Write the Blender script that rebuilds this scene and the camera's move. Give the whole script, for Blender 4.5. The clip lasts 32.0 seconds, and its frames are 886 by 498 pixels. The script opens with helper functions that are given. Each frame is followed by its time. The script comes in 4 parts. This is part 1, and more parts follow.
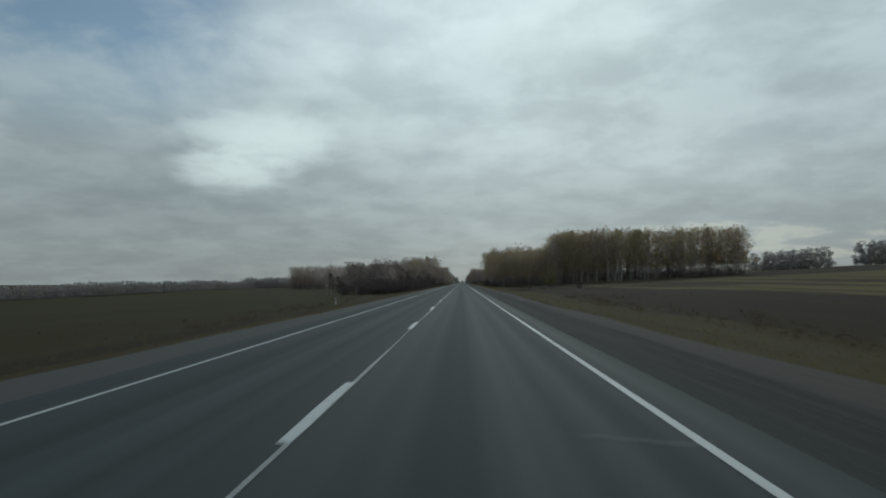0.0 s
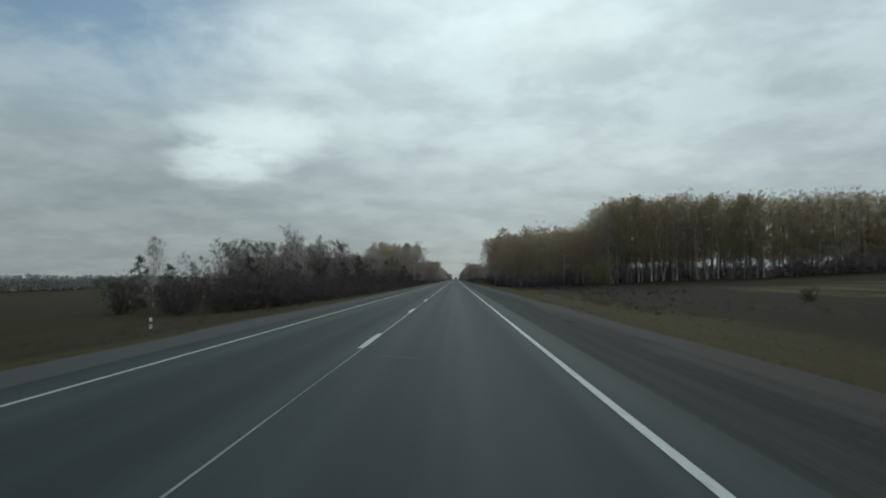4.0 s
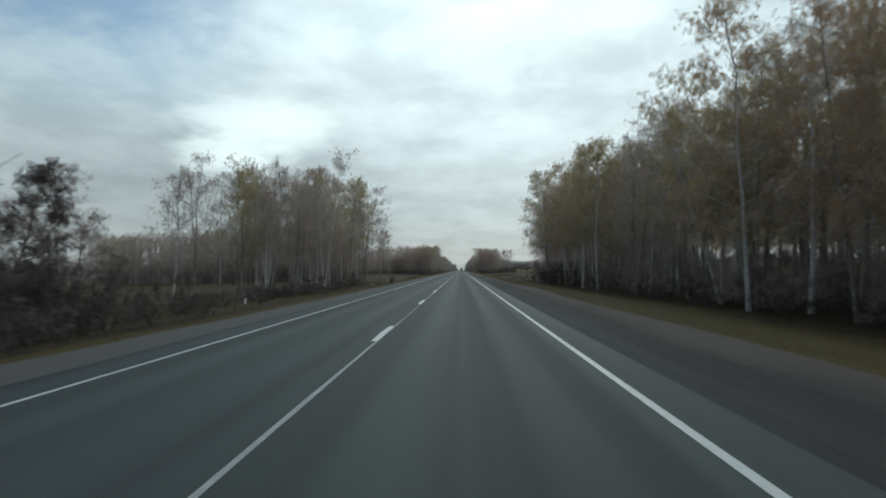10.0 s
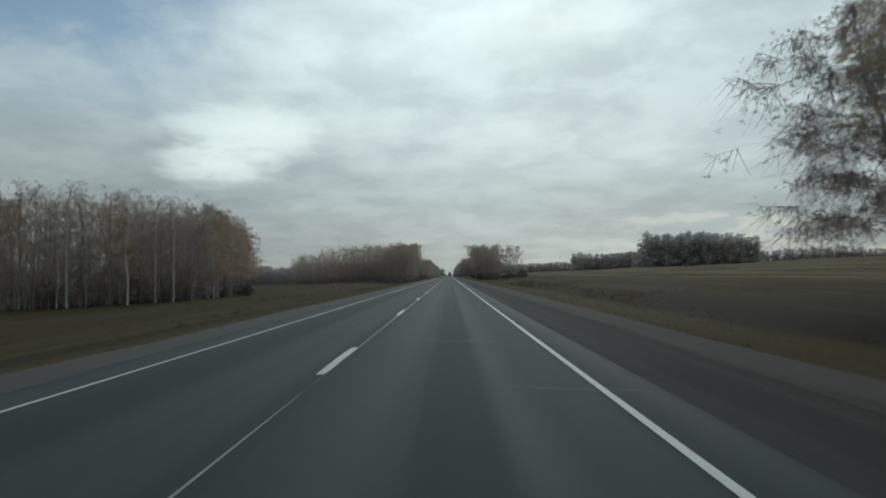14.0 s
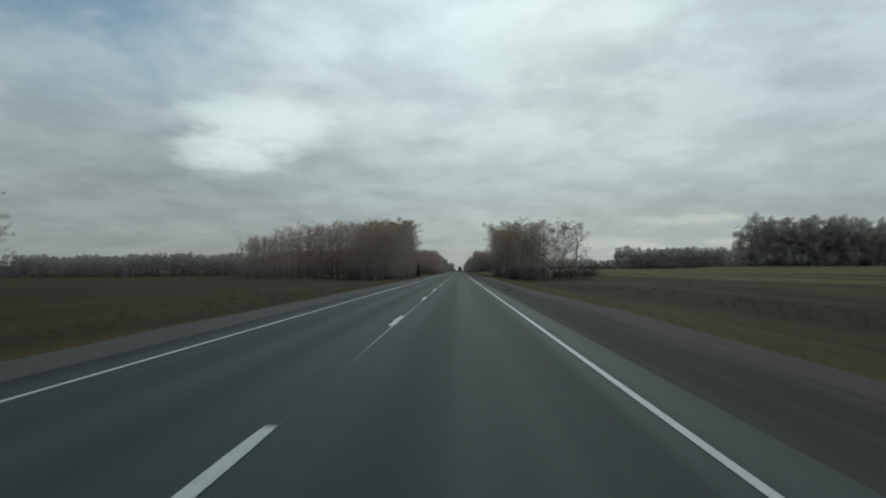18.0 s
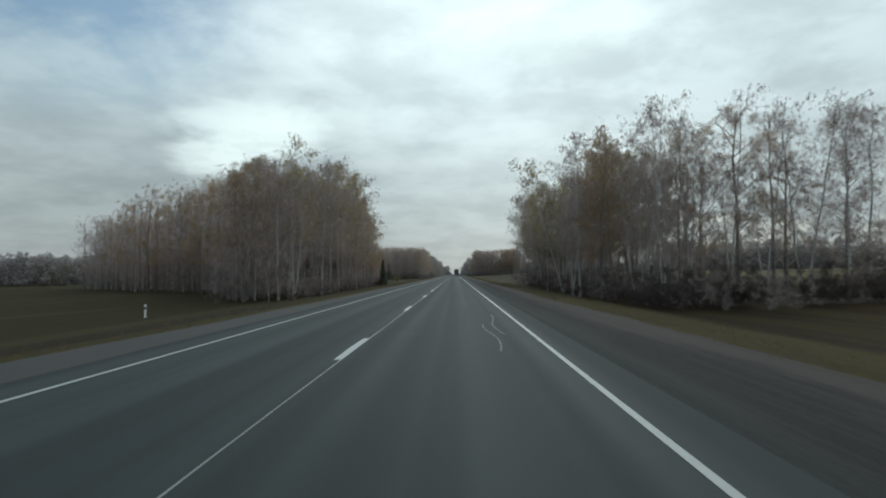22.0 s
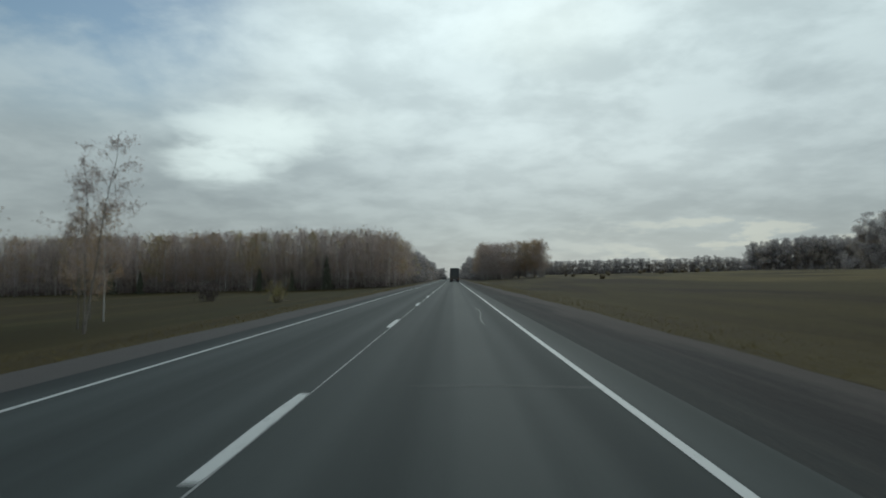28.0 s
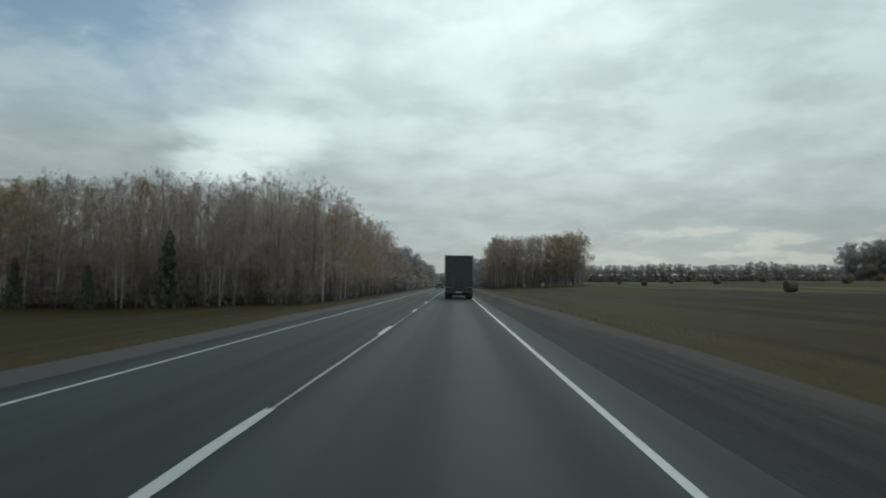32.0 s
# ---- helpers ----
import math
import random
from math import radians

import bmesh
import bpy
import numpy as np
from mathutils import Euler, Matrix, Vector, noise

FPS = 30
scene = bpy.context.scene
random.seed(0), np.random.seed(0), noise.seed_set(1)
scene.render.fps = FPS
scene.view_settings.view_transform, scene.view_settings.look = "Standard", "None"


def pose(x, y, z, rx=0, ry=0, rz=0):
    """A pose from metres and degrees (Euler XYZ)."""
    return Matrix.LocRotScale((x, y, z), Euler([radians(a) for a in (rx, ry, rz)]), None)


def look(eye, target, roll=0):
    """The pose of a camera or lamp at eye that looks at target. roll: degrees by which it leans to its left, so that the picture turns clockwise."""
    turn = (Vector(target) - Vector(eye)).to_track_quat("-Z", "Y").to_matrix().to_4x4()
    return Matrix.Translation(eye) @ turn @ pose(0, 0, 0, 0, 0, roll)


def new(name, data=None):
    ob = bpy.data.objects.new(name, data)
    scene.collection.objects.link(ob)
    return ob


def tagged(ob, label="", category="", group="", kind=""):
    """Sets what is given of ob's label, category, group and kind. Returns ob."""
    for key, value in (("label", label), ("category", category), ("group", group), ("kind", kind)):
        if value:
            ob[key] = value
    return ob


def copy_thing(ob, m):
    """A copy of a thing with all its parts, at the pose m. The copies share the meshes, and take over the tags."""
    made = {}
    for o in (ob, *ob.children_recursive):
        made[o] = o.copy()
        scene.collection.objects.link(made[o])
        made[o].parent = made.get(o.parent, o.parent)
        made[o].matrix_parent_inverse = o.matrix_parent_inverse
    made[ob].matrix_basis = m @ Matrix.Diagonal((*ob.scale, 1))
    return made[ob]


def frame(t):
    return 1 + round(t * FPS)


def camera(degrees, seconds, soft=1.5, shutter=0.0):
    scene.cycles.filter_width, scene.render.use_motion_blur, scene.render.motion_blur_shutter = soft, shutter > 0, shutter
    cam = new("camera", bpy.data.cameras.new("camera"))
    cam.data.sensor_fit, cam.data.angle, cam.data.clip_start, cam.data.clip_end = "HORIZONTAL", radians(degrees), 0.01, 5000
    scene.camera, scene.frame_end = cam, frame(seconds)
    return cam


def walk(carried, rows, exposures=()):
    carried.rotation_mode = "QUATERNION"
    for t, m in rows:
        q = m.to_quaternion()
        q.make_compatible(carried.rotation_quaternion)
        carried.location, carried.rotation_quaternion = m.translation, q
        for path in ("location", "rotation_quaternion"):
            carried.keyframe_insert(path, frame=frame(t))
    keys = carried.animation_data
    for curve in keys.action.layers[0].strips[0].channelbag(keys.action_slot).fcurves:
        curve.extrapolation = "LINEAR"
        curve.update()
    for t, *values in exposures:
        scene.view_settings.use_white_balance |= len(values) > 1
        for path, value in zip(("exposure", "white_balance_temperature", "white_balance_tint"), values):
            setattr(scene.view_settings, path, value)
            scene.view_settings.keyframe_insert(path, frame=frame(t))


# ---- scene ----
cam = camera(75.1, 32.0, soft=1.85, shutter=0.18)
scene.cycles.transparent_max_bounces = 48
# seconds, metres right of the centre line, metres along the road, pitch, roll, yaw
EYE = 1.385
DRIVE = (
    ( 0.0, 1.56, 0.0, 3.27, 0.16, 1.88),
    ( 1.0, 1.66, 28.2, 3.05, 0.13, 1.79),
    ( 2.0, 1.70, 56.6, 2.98, -0.53, 1.45),
    ( 3.0, 1.82, 84.9, 2.97, -0.38, 1.32),
    ( 6.0, 1.94, 172.4, 2.67, -0.09, 1.40),
    ( 7.0, 1.97, 202.6, 2.11, 0.34, 2.04),
    ( 8.0, 1.81, 233.0, 2.10, 0.13, 1.96),
    ( 9.0, 1.79, 263.2, 2.22, 0.11, 2.07),
    (10.0, 1.66, 293.9, 2.05, -0.18, 1.79),
    (11.0, 1.75, 324.2, 2.13, 0.47, 1.86),
    (12.0, 1.65, 355.0, 1.86, 0.30, 0.99),
    (13.0, 1.73, 385.8, 1.70, 0.23, 0.78),
    (14.0, 1.83, 416.8, 2.57, 0.85, 0.62),
    (17.0, 1.81, 511.4, 2.31, -0.22, 1.27),
    (18.0, 1.64, 543.0, 2.05, -0.74, 1.59),
    (19.0, 1.58, 574.5, 2.18, -0.35, 1.32),
    (20.0, 1.64, 606.3, 2.21, -0.08, 1.19),
    (21.0, 1.73, 637.1, 2.32, 0.20, 1.24),
    (22.0, 1.86, 667.8, 2.43, -0.31, 1.25),
    (23.0, 1.97, 697.5, 2.19, -0.56, 0.91),
    (24.0, 2.12, 727.3, 2.47, 0.40, 1.20),
    (25.0, 2.10, 756.3, 2.65, 0.18, 1.52),
    (26.0, 1.92, 784.9, 2.64, 0.15, 1.23),
    (29.0, 1.76, 868.8, 2.84, 0.09, 0.78),
    (30.0, 1.84, 896.3, 2.75, -0.14, 0.55),
    (31.0, 2.00, 923.3, 2.84, 0.26, 1.04),
    (32.0, 2.01, 949.7, 3.38, -0.62, 1.19),
)
# the picture's brightness over the drive, in stops, and its cool balance
WARM, COOL, TINT = 6030, 5900, -1.0
LIGHT = ((0, 0.0), (3, 0.08), (6, 0.38), (9, 0.52), (12, 0.66), (13, 0.54), (14, 0.3), (17, 0.15), (19, 0.18), (21, 0.36), (23, 0.64),
         (24, 0.78), (25, 0.78), (26, 0.5), (29, 0.26), (32, 0.28))
walk(cam, [(t, pose(x, y, EYE, 90 + pitch, roll, yaw)) for t, x, y, pitch, roll, yaw in DRIVE],
     exposures=[(t, stops, WARM if 13 < t < 22 or t > 25.5 else COOL, TINT) for t, stops in LIGHT])


# ---- world and light ----
world = bpy.data.worlds.new("overcast_sky")
scene.world = world
world.use_nodes = True
wt = world.node_tree
wt.nodes.clear()


def wmath(op, a, b=None, c=None, clamp=False):
    n = wt.nodes.new("ShaderNodeMath")
    n.operation, n.use_clamp = op, clamp
    for i, v in enumerate((a, b, c)):
        if v is None:
            continue
        if isinstance(v, (int, float)):
            n.inputs[i].default_value = v
        else:
            wt.links.new(v, n.inputs[i])
    return n.outputs[0]


def wmix(fac, a, b):
    n = wt.nodes.new("ShaderNodeMix")
    n.data_type = "RGBA"
    for sock, v in ((n.inputs["Factor"], fac), (n.inputs[6], a), (n.inputs[7], b)):
        if isinstance(v, (int, float)):
            sock.default_value = v
        elif isinstance(v, tuple):
            sock.default_value = (*v, 1)
        else:
            wt.links.new(v, sock)
    return n.outputs[2]


SUN_EL, SUN_AZ = radians(30), radians(13)
nishita = wt.nodes.new("ShaderNodeTexSky")
nishita.sky_type = "NISHITA"
nishita.sun_disc = False
nishita.sun_elevation, nishita.sun_rotation = SUN_EL, SUN_AZ
nishita.dust_density, nishita.air_density = 0.8, 1.3
blue = wt.nodes.new("ShaderNodeVectorMath")
blue.operation = "SCALE"
blue.inputs["Scale"].default_value = 0.06
wt.links.new(nishita.outputs[0], blue.inputs[0])
coord = wt.nodes.new("ShaderNodeTexCoord")
axes = wt.nodes.new("ShaderNodeSeparateXYZ")
wt.links.new(coord.outputs["Generated"], axes.inputs[0])
dx, dy, dz = axes.outputs
up = wmath("ADD", wmath("MAXIMUM", dz, 0.0), 0.20)
flat = wt.nodes.new("ShaderNodeCombineXYZ")
wt.links.new(wmath("DIVIDE", dx, up), flat.inputs[0])
wt.links.new(wmath("DIVIDE", dy, up), flat.inputs[1])


def clouds(scale, detail, rough, seed, warp=0.6):
    m = wt.nodes.new("ShaderNodeMapping")
    m.inputs["Location"].default_value = (seed, seed * 1.7, 0)
    wt.links.new(flat.outputs[0], m.inputs[0])
    n = wt.nodes.new("ShaderNodeTexNoise")
    n.inputs["Scale"].default_value, n.inputs["Detail"].default_value = scale, detail
    n.inputs["Roughness"].default_value, n.inputs["Distortion"].default_value = rough, warp
    wt.links.new(m.outputs[0], n.inputs["Vector"])
    return n.outputs[0]


def band(v, lo, hi):
    n = wt.nodes.new("ShaderNodeMapRange")
    n.interpolation_type = "SMOOTHSTEP"
    n.inputs["From Min"].default_value, n.inputs["From Max"].default_value = lo, hi
    wt.links.new(v, n.inputs["Value"])
    return n.outputs[0]


big = band(clouds(0.8, 3, 0.45, 3.1, 0.2), 0.34, 0.66)
fine = band(clouds(3.0, 8, 0.56, 7.4, 0.15), 0.34, 0.66)
thick = wmath("ADD", 0.08, wmath("MULTIPLY", wmath("ADD", wmath("MULTIPLY", big, 0.5), wmath("MULTIPLY", fine, 0.5)), 0.84))
height = band(dz, 0.0, 0.42)
dull = wmix(height, (0.29, 0.30, 0.31), (0.40, 0.435, 0.445))
lit = wmix(height, (0.44, 0.45, 0.45), (0.78, 0.82, 0.82))
cloud = wmix(thick, dull, lit)
glow = wmath("MULTIPLY", band(wmath("MULTIPLY", fine, band(dz, 0.16, 0.075)), 0.55, 0.95), band(dx, 0.10, 0.45))
cloud = wmix(wmath("MULTIPLY", glow, 0.22), cloud, (0.80, 0.70, 0.53))
gap = wmath("MULTIPLY", band(wmath("ADD", wmath("MULTIPLY", dx, -1.0), wmath("MULTIPLY", dz, 0.55)), 0.43, 0.66), band(dz, 0.18, 0.36))
gap = wmath("MULTIPLY", gap, wmath("SUBTRACT", 1.1, wmath("MULTIPLY", fine, 0.6)), clamp=True)
sunward = wt.nodes.new("ShaderNodeVectorMath")
sunward.operation = "DOT_PRODUCT"
sunward.inputs[1].default_value = (math.sin(SUN_AZ) * math.cos(SUN_EL), math.cos(SUN_AZ) * math.cos(SUN_EL), math.sin(SUN_EL))
wt.links.new(coord.outputs["Generated"], sunward.inputs[0])
halo = wmath("ADD", 0.68, wmath("MULTIPLY", 0.43, wmath("POWER", wmath("MAXIMUM", sunward.outputs["Value"], 0.0), 5.0)))
# fill light added: unseen sky behind the traveller and towards the zenith is brightened
halo = wmath("ADD", halo, wmath("MULTIPLY", band(dy, 0.35, -0.5), 0.50))
halo = wmath("ADD", halo, wmath("MULTIPLY", band(dz, 0.5, 0.95), 0.15))
brighten = wt.nodes.new("ShaderNodeVectorMath")
brighten.operation = "SCALE"
wt.links.new(cloud, brighten.inputs[0])
wt.links.new(halo, brighten.inputs["Scale"])
cloud = brighten.outputs[0]
# thinner, brighter breaks in the cloud, left of the road and above it
azimuth = wmath("ARCTAN2", dx, dy)
elevation = wmath("ARCSINE", dz)
wispy = band(clouds(5.5, 6, 0.55, 2.2, 0.2), 0.3, 0.7)
PATCHES = ((-19.0, 13.8, 7.5, 2.6, 0.75), (-22.0, 10.6, 5.5, 2.0, 0.7), (-11.0, 14.5, 7.0, 2.5, 0.3), (9.0, 23.0, 8.0, 3.2, 0.4))
for az, el, wide, tall, amount in PATCHES:
    da = wmath("DIVIDE", wmath("SUBTRACT", azimuth, radians(az)), radians(wide))
    de = wmath("DIVIDE", wmath("SUBTRACT", elevation, radians(el)), radians(tall))
    away = wmath("ADD", wmath("MULTIPLY", da, da), wmath("MULTIPLY", de, de))
    near = wmath("SUBTRACT", 1.0, wmath("MULTIPLY", away, 0.5), clamp=True)
    bright = wmath("MULTIPLY", wmath("MULTIPLY", near, band(wmath("ADD", wmath("MULTIPLY", wispy, 0.5), near), 0.25, 1.25)), amount, clamp=True)
    cloud = wmix(bright, cloud, (0.80, 0.83, 0.80))
sky = wmix(wmath("ADD", 0.06, wmath("MULTIPLY", gap, 0.9), clamp=True), cloud, blue.outputs[0])
back = wt.nodes.new("ShaderNodeBackground")
back.inputs["Strength"].default_value = 1.0
wt.links.new(sky, back.inputs[0])
wout = wt.nodes.new("ShaderNodeOutputWorld")
wt.links.new(back.outputs[0], wout.inputs[0])

sun = new("sun", bpy.data.lights.new("sun", "SUN"))
sun.data.energy, sun.data.angle, sun.data.color = 0.5, radians(40), (1.0, 0.95, 0.88)
sun.matrix_world = look((0, 0, 50), (-math.sin(SUN_AZ) * 50, -math.cos(SUN_AZ) * 50, 50 - math.tan(SUN_EL) * 50))

# ---- materials ----


class Shade:
    """A small builder of node materials."""

    def __init__(self, name, rough=0.8, metal=0.0):
        self.m = bpy.data.materials.new(name)
        self.m.use_nodes = True
        self.t = self.m.node_tree
        self.b = self.t.nodes["Principled BSDF"]
        self.b.inputs["Roughness"].default_value = rough
        self.b.inputs["Metallic"].default_value = metal

    def link(self, a, b):
        self.t.links.new(a, b)

    def place(self, scale=(1, 1, 1), source="Object"):
        c = self.t.nodes.new("ShaderNodeTexCoord")
        m = self.t.nodes.new("ShaderNodeMapping")
        m.inputs["Scale"].default_value = scale
        self.link(c.outputs[source], m.inputs[0])
        return m.outputs[0]

    def noise(self, vec, scale, detail=4, rough=0.55):
        n = self.t.nodes.new("ShaderNodeTexNoise")
        n.inputs["Scale"].default_value, n.inputs["Detail"].default_value = scale, detail
        n.inputs["Roughness"].default_value = rough
        self.link(vec, n.inputs["Vector"])
        return n.outputs[0]

    def span(self, v, lo, hi, a=0.0, b=1.0):
        n = self.t.nodes.new("ShaderNodeMapRange")
        for k, x in (("From Min", lo), ("From Max", hi), ("To Min", a), ("To Max", b)):
            n.inputs[k].default_value = x
        self.link(v, n.inputs["Value"])
        return n.outputs[0]

    def math(self, op, a, b):
        n = self.t.nodes.new("ShaderNodeMath")
        n.operation = op
        for i, v in enumerate((a, b)):
            if isinstance(v, (int, float)):
                n.inputs[i].default_value = v
            else:
                self.link(v, n.inputs[i])
        return n.outputs[0]

    def mix(self, fac, a, b):
        n = self.t.nodes.new("ShaderNodeMix")
        n.data_type = "RGBA"
        for sock, v in ((n.inputs["Factor"], fac), (n.inputs[6], a), (n.inputs[7], b)):
            if isinstance(v, (int, float)):
                sock.default_value = v
            elif isinstance(v, tuple):
                sock.default_value = (*v, 1)
            else:
                self.link(v, sock)
        return n.outputs[2]

    def random(self):
        o = self.t.nodes.new("ShaderNodeObjectInfo")
        return o.outputs["Random"]

    def island(self):
        g = self.t.nodes.new("ShaderNodeNewGeometry")
        return g.outputs["Random Per Island"]

    def color(self, c):
        if isinstance(c, tuple):
            self.b.inputs["Base Color"].default_value = (*c, 1)
        else:
            self.link(c, self.b.inputs["Base Color"])
        return self

    def bump(self, h, strength=0.4, dist=0.01):
        n = self.t.nodes.new("ShaderNodeBump")
        n.inputs["Strength"].default_value, n.inputs["Distance"].default_value = strength, dist
        self.link(h, n.inputs["Height"])
        self.link(n.outputs[0], self.b.inputs["Normal"])
        return self


def speckled(name, a, b, scale=20, rough=0.8, metal=0.0, bump=0.0):
    s = Shade(name, rough, metal)
    v = s.place()
    n = s.noise(v, scale, 5)
    s.color(s.mix(s.span(n, 0.3, 0.7), a, b))
    if bump:
        s.bump(n, bump)
    return s.m


def make_asphalt(name, base, worn, streak=True, gloss=0.25):
    s = Shade(name, 0.62)
    v = s.place()
    grain = s.noise(v, 60, 3, 0.7)
    blotch = s.noise(s.place((0.9, 0.12, 1)), 1.0, 4)
    tracks = s.noise(s.place((1.1, 0.004, 1)), 1.0, 2, 0.5)
    c = s.mix(s.span(blotch, 0.3, 0.7), base, worn)
    if streak:
        c = s.mix(s.span(tracks, 0.40, 0.60, 0.0, 0.8), c, tuple(x * 0.64 for x in base))
    c = s.mix(s.span(grain, 0.35, 0.75, 0.0, 0.35), c, tuple(min(1, x * 1.8) for x in worn))
    s.color(c)
    s.link(s.span(tracks, 0.35, 0.65, 0.73, 0.83), s.b.inputs["Roughness"])
    s.b.inputs["Specular IOR Level"].default_value = gloss
    s.bump(grain, 0.35, 0.004)
    return s.m


ASPHALT = make_asphalt("asphalt", (0.0315, 0.0378, 0.0372), (0.040, 0.0466, 0.0456), True, 0.15)
SEAL = speckled("mended_asphalt", (0.017, 0.018, 0.018), (0.027, 0.028, 0.028), 8, 0.75)
GRAVEL = speckled("shoulder_gravel", (0.022, 0.0190, 0.0180), (0.050, 0.0435, 0.041), 26, 0.95, 0, 0.6)


def make_shoulder():
    """Old asphalt breaking up into brown grit and pale gravel away from the lane."""
    s = Shade("broken_shoulder", 0.9)
    g = s.t.nodes.new("ShaderNodeSeparateXYZ")
    s.link(s.place(), g.inputs[0])
    wander = s.noise(s.place((0.5, 0.09, 1)), 1.0, 5, 0.6)
    streak = s.noise(s.place((3.2, 0.035, 1)), 1.0, 4, 0.6)
    stones = s.noise(s.place(), 24, 4, 0.7)
    x = s.math("ADD", g.outputs[0], s.span(wander, 0.25, 0.75, -1.0, 1.0))
    c = s.mix(s.span(x, 4.7, 5.5), (0.028, 0.030, 0.029), (0.0200, 0.0188, 0.0184))
    c = s.mix(s.span(x, 6.1, 7.0), c, (0.0560, 0.0472, 0.0424))
    c = s.mix(s.span(streak, 0.48, 0.66, 0.0, 0.35), c, (0.0600, 0.0512, 0.0456))
    c = s.mix(s.span(streak, 0.44, 0.30, 0.0, 0.45), c, (0.0176, 0.0160, 0.0152))
    c = s.mix(s.span(stones, 0.45, 0.75, 0.0, 0.5), c, (0.0960, 0.0856, 0.0784))
    s.color(c)
    s.b.inputs["Specular IOR Level"].default_value = 0.1
    s.bump(stones, 0.6, 0.012)
    return s.m


SHOULDER = make_shoulder()


def make_paint(name, wear):
    s = Shade(name, 0.6)
    v = s.place()
    chips = s.noise(v, 9, 6, 0.7)
    dirt = s.noise(s.place((1, 0.1, 1)), 1.5, 3)
    c = s.mix(s.span(dirt, 0.3, 0.7), (0.43, 0.44, 0.43), (0.31, 0.315, 0.31))
    s.color(s.mix(s.span(chips, wear, wear + 0.12, 0.0, 0.8), c, (0.13, 0.135, 0.135)))
    return s.m


PAINT = make_paint("road_paint", 0.56)
PAINT_OLD = make_paint("worn_road_paint", 0.34)


def make_ground():
    s = Shade("autumn_grassland", 0.95)
    v = s.place()
    g = s.t.nodes.new("ShaderNodeSeparateXYZ")
    s.link(v, g.inputs[0])
    wide = s.noise(v, 0.02, 4)
    mid = s.noise(s.place((1, 0.25, 1)), 0.22, 5, 0.6)
    tuft = s.noise(v, 2.2, 6, 0.7)
    x = s.math("ADD", g.outputs[0], s.span(mid, 0.25, 0.75, -5.0, 5.0))
    early = s.span(g.outputs[1], 280, 430, 1.0, 0.0)
    meadow = s.mix(s.span(wide, 0.35, 0.65), (0.052, 0.049, 0.020), (0.056, 0.045, 0.020))
    verge = s.mix(s.span(mid, 0.35, 0.65), (0.090, 0.076, 0.034), (0.062, 0.049, 0.024))
    weeds = s.mix(s.span(tuft, 0.3, 0.7), (0.046, 0.033, 0.022), (0.030, 0.022, 0.015))
    stubble = s.mix(s.span(mid, 0.35, 0.65), (0.185, 0.155, 0.082), (0.14, 0.116, 0.058))
    olive = s.mix(s.span(mid, 0.35, 0.65), (0.074, 0.054, 0.026), (0.056, 0.040, 0.021))
    c = s.mix(s.math("SUBTRACT", s.span(x, 27, 31), early), weeds, olive)
    c = s.mix(s.span(g.outputs[1], 740, 850), c, s.mix(s.span(mid, 0.35, 0.65), (0.078, 0.067, 0.030), (0.061, 0.049, 0.024)))
    c = s.mix(s.math("MULTIPLY", s.math("MAXIMUM", s.span(g.outputs[1], 225, 195), s.span(g.outputs[1], 400, 440)), s.span(s.math("ADD", x, s.math("MULTIPLY", early, 7.0)), 51, 54)), c, stubble)
    c = s.mix(s.span(x, -13, -17), c, meadow)
    drift = s.noise(s.place((1, 0.06, 1)), 0.16, 5, 0.6)
    side = s.span(g.outputs[0], 0, 14, 0.25, 1.0)
    c = s.mix(s.math("MULTIPLY", side, s.span(drift, 0.50, 0.56, 0.0, 0.85)), c, (0.034, 0.024, 0.016))
    c = s.mix(s.math("MULTIPLY", s.span(early, 0, 1, 1.0, 0.3), s.span(drift, 0.46, 0.40, 0.0, 0.5)), c, (0.092, 0.076, 0.034))
    near = s.math("ADD", g.outputs[0], s.span(mid, 0.25, 0.75, -2.5, 2.5))
    bank = s.math("MULTIPLY", s.span(near, -9.5, -8.0), s.span(s.math("SUBTRACT", near, s.math("MULTIPLY", early, 5.2)), 16.5, 14.5))
    c = s.mix(bank, c, verge)
    c = s.mix(s.span(tuft, 0.40, 0.7, 0.0, 0.5), c, (0.028, 0.021, 0.012))
    dim = s.t.nodes.new("ShaderNodeVectorMath")
    dim.operation = "MULTIPLY"
    dim.inputs[1].default_value = (0.66, 0.61, 0.45)
    s.link(c, dim.inputs[0])
    s.color(dim.outputs[0])
    s.b.inputs["Specular IOR Level"].default_value = 0.1
    s.bump(tuft, 0.6, 0.10)
    return s.m


GROUND = make_ground()


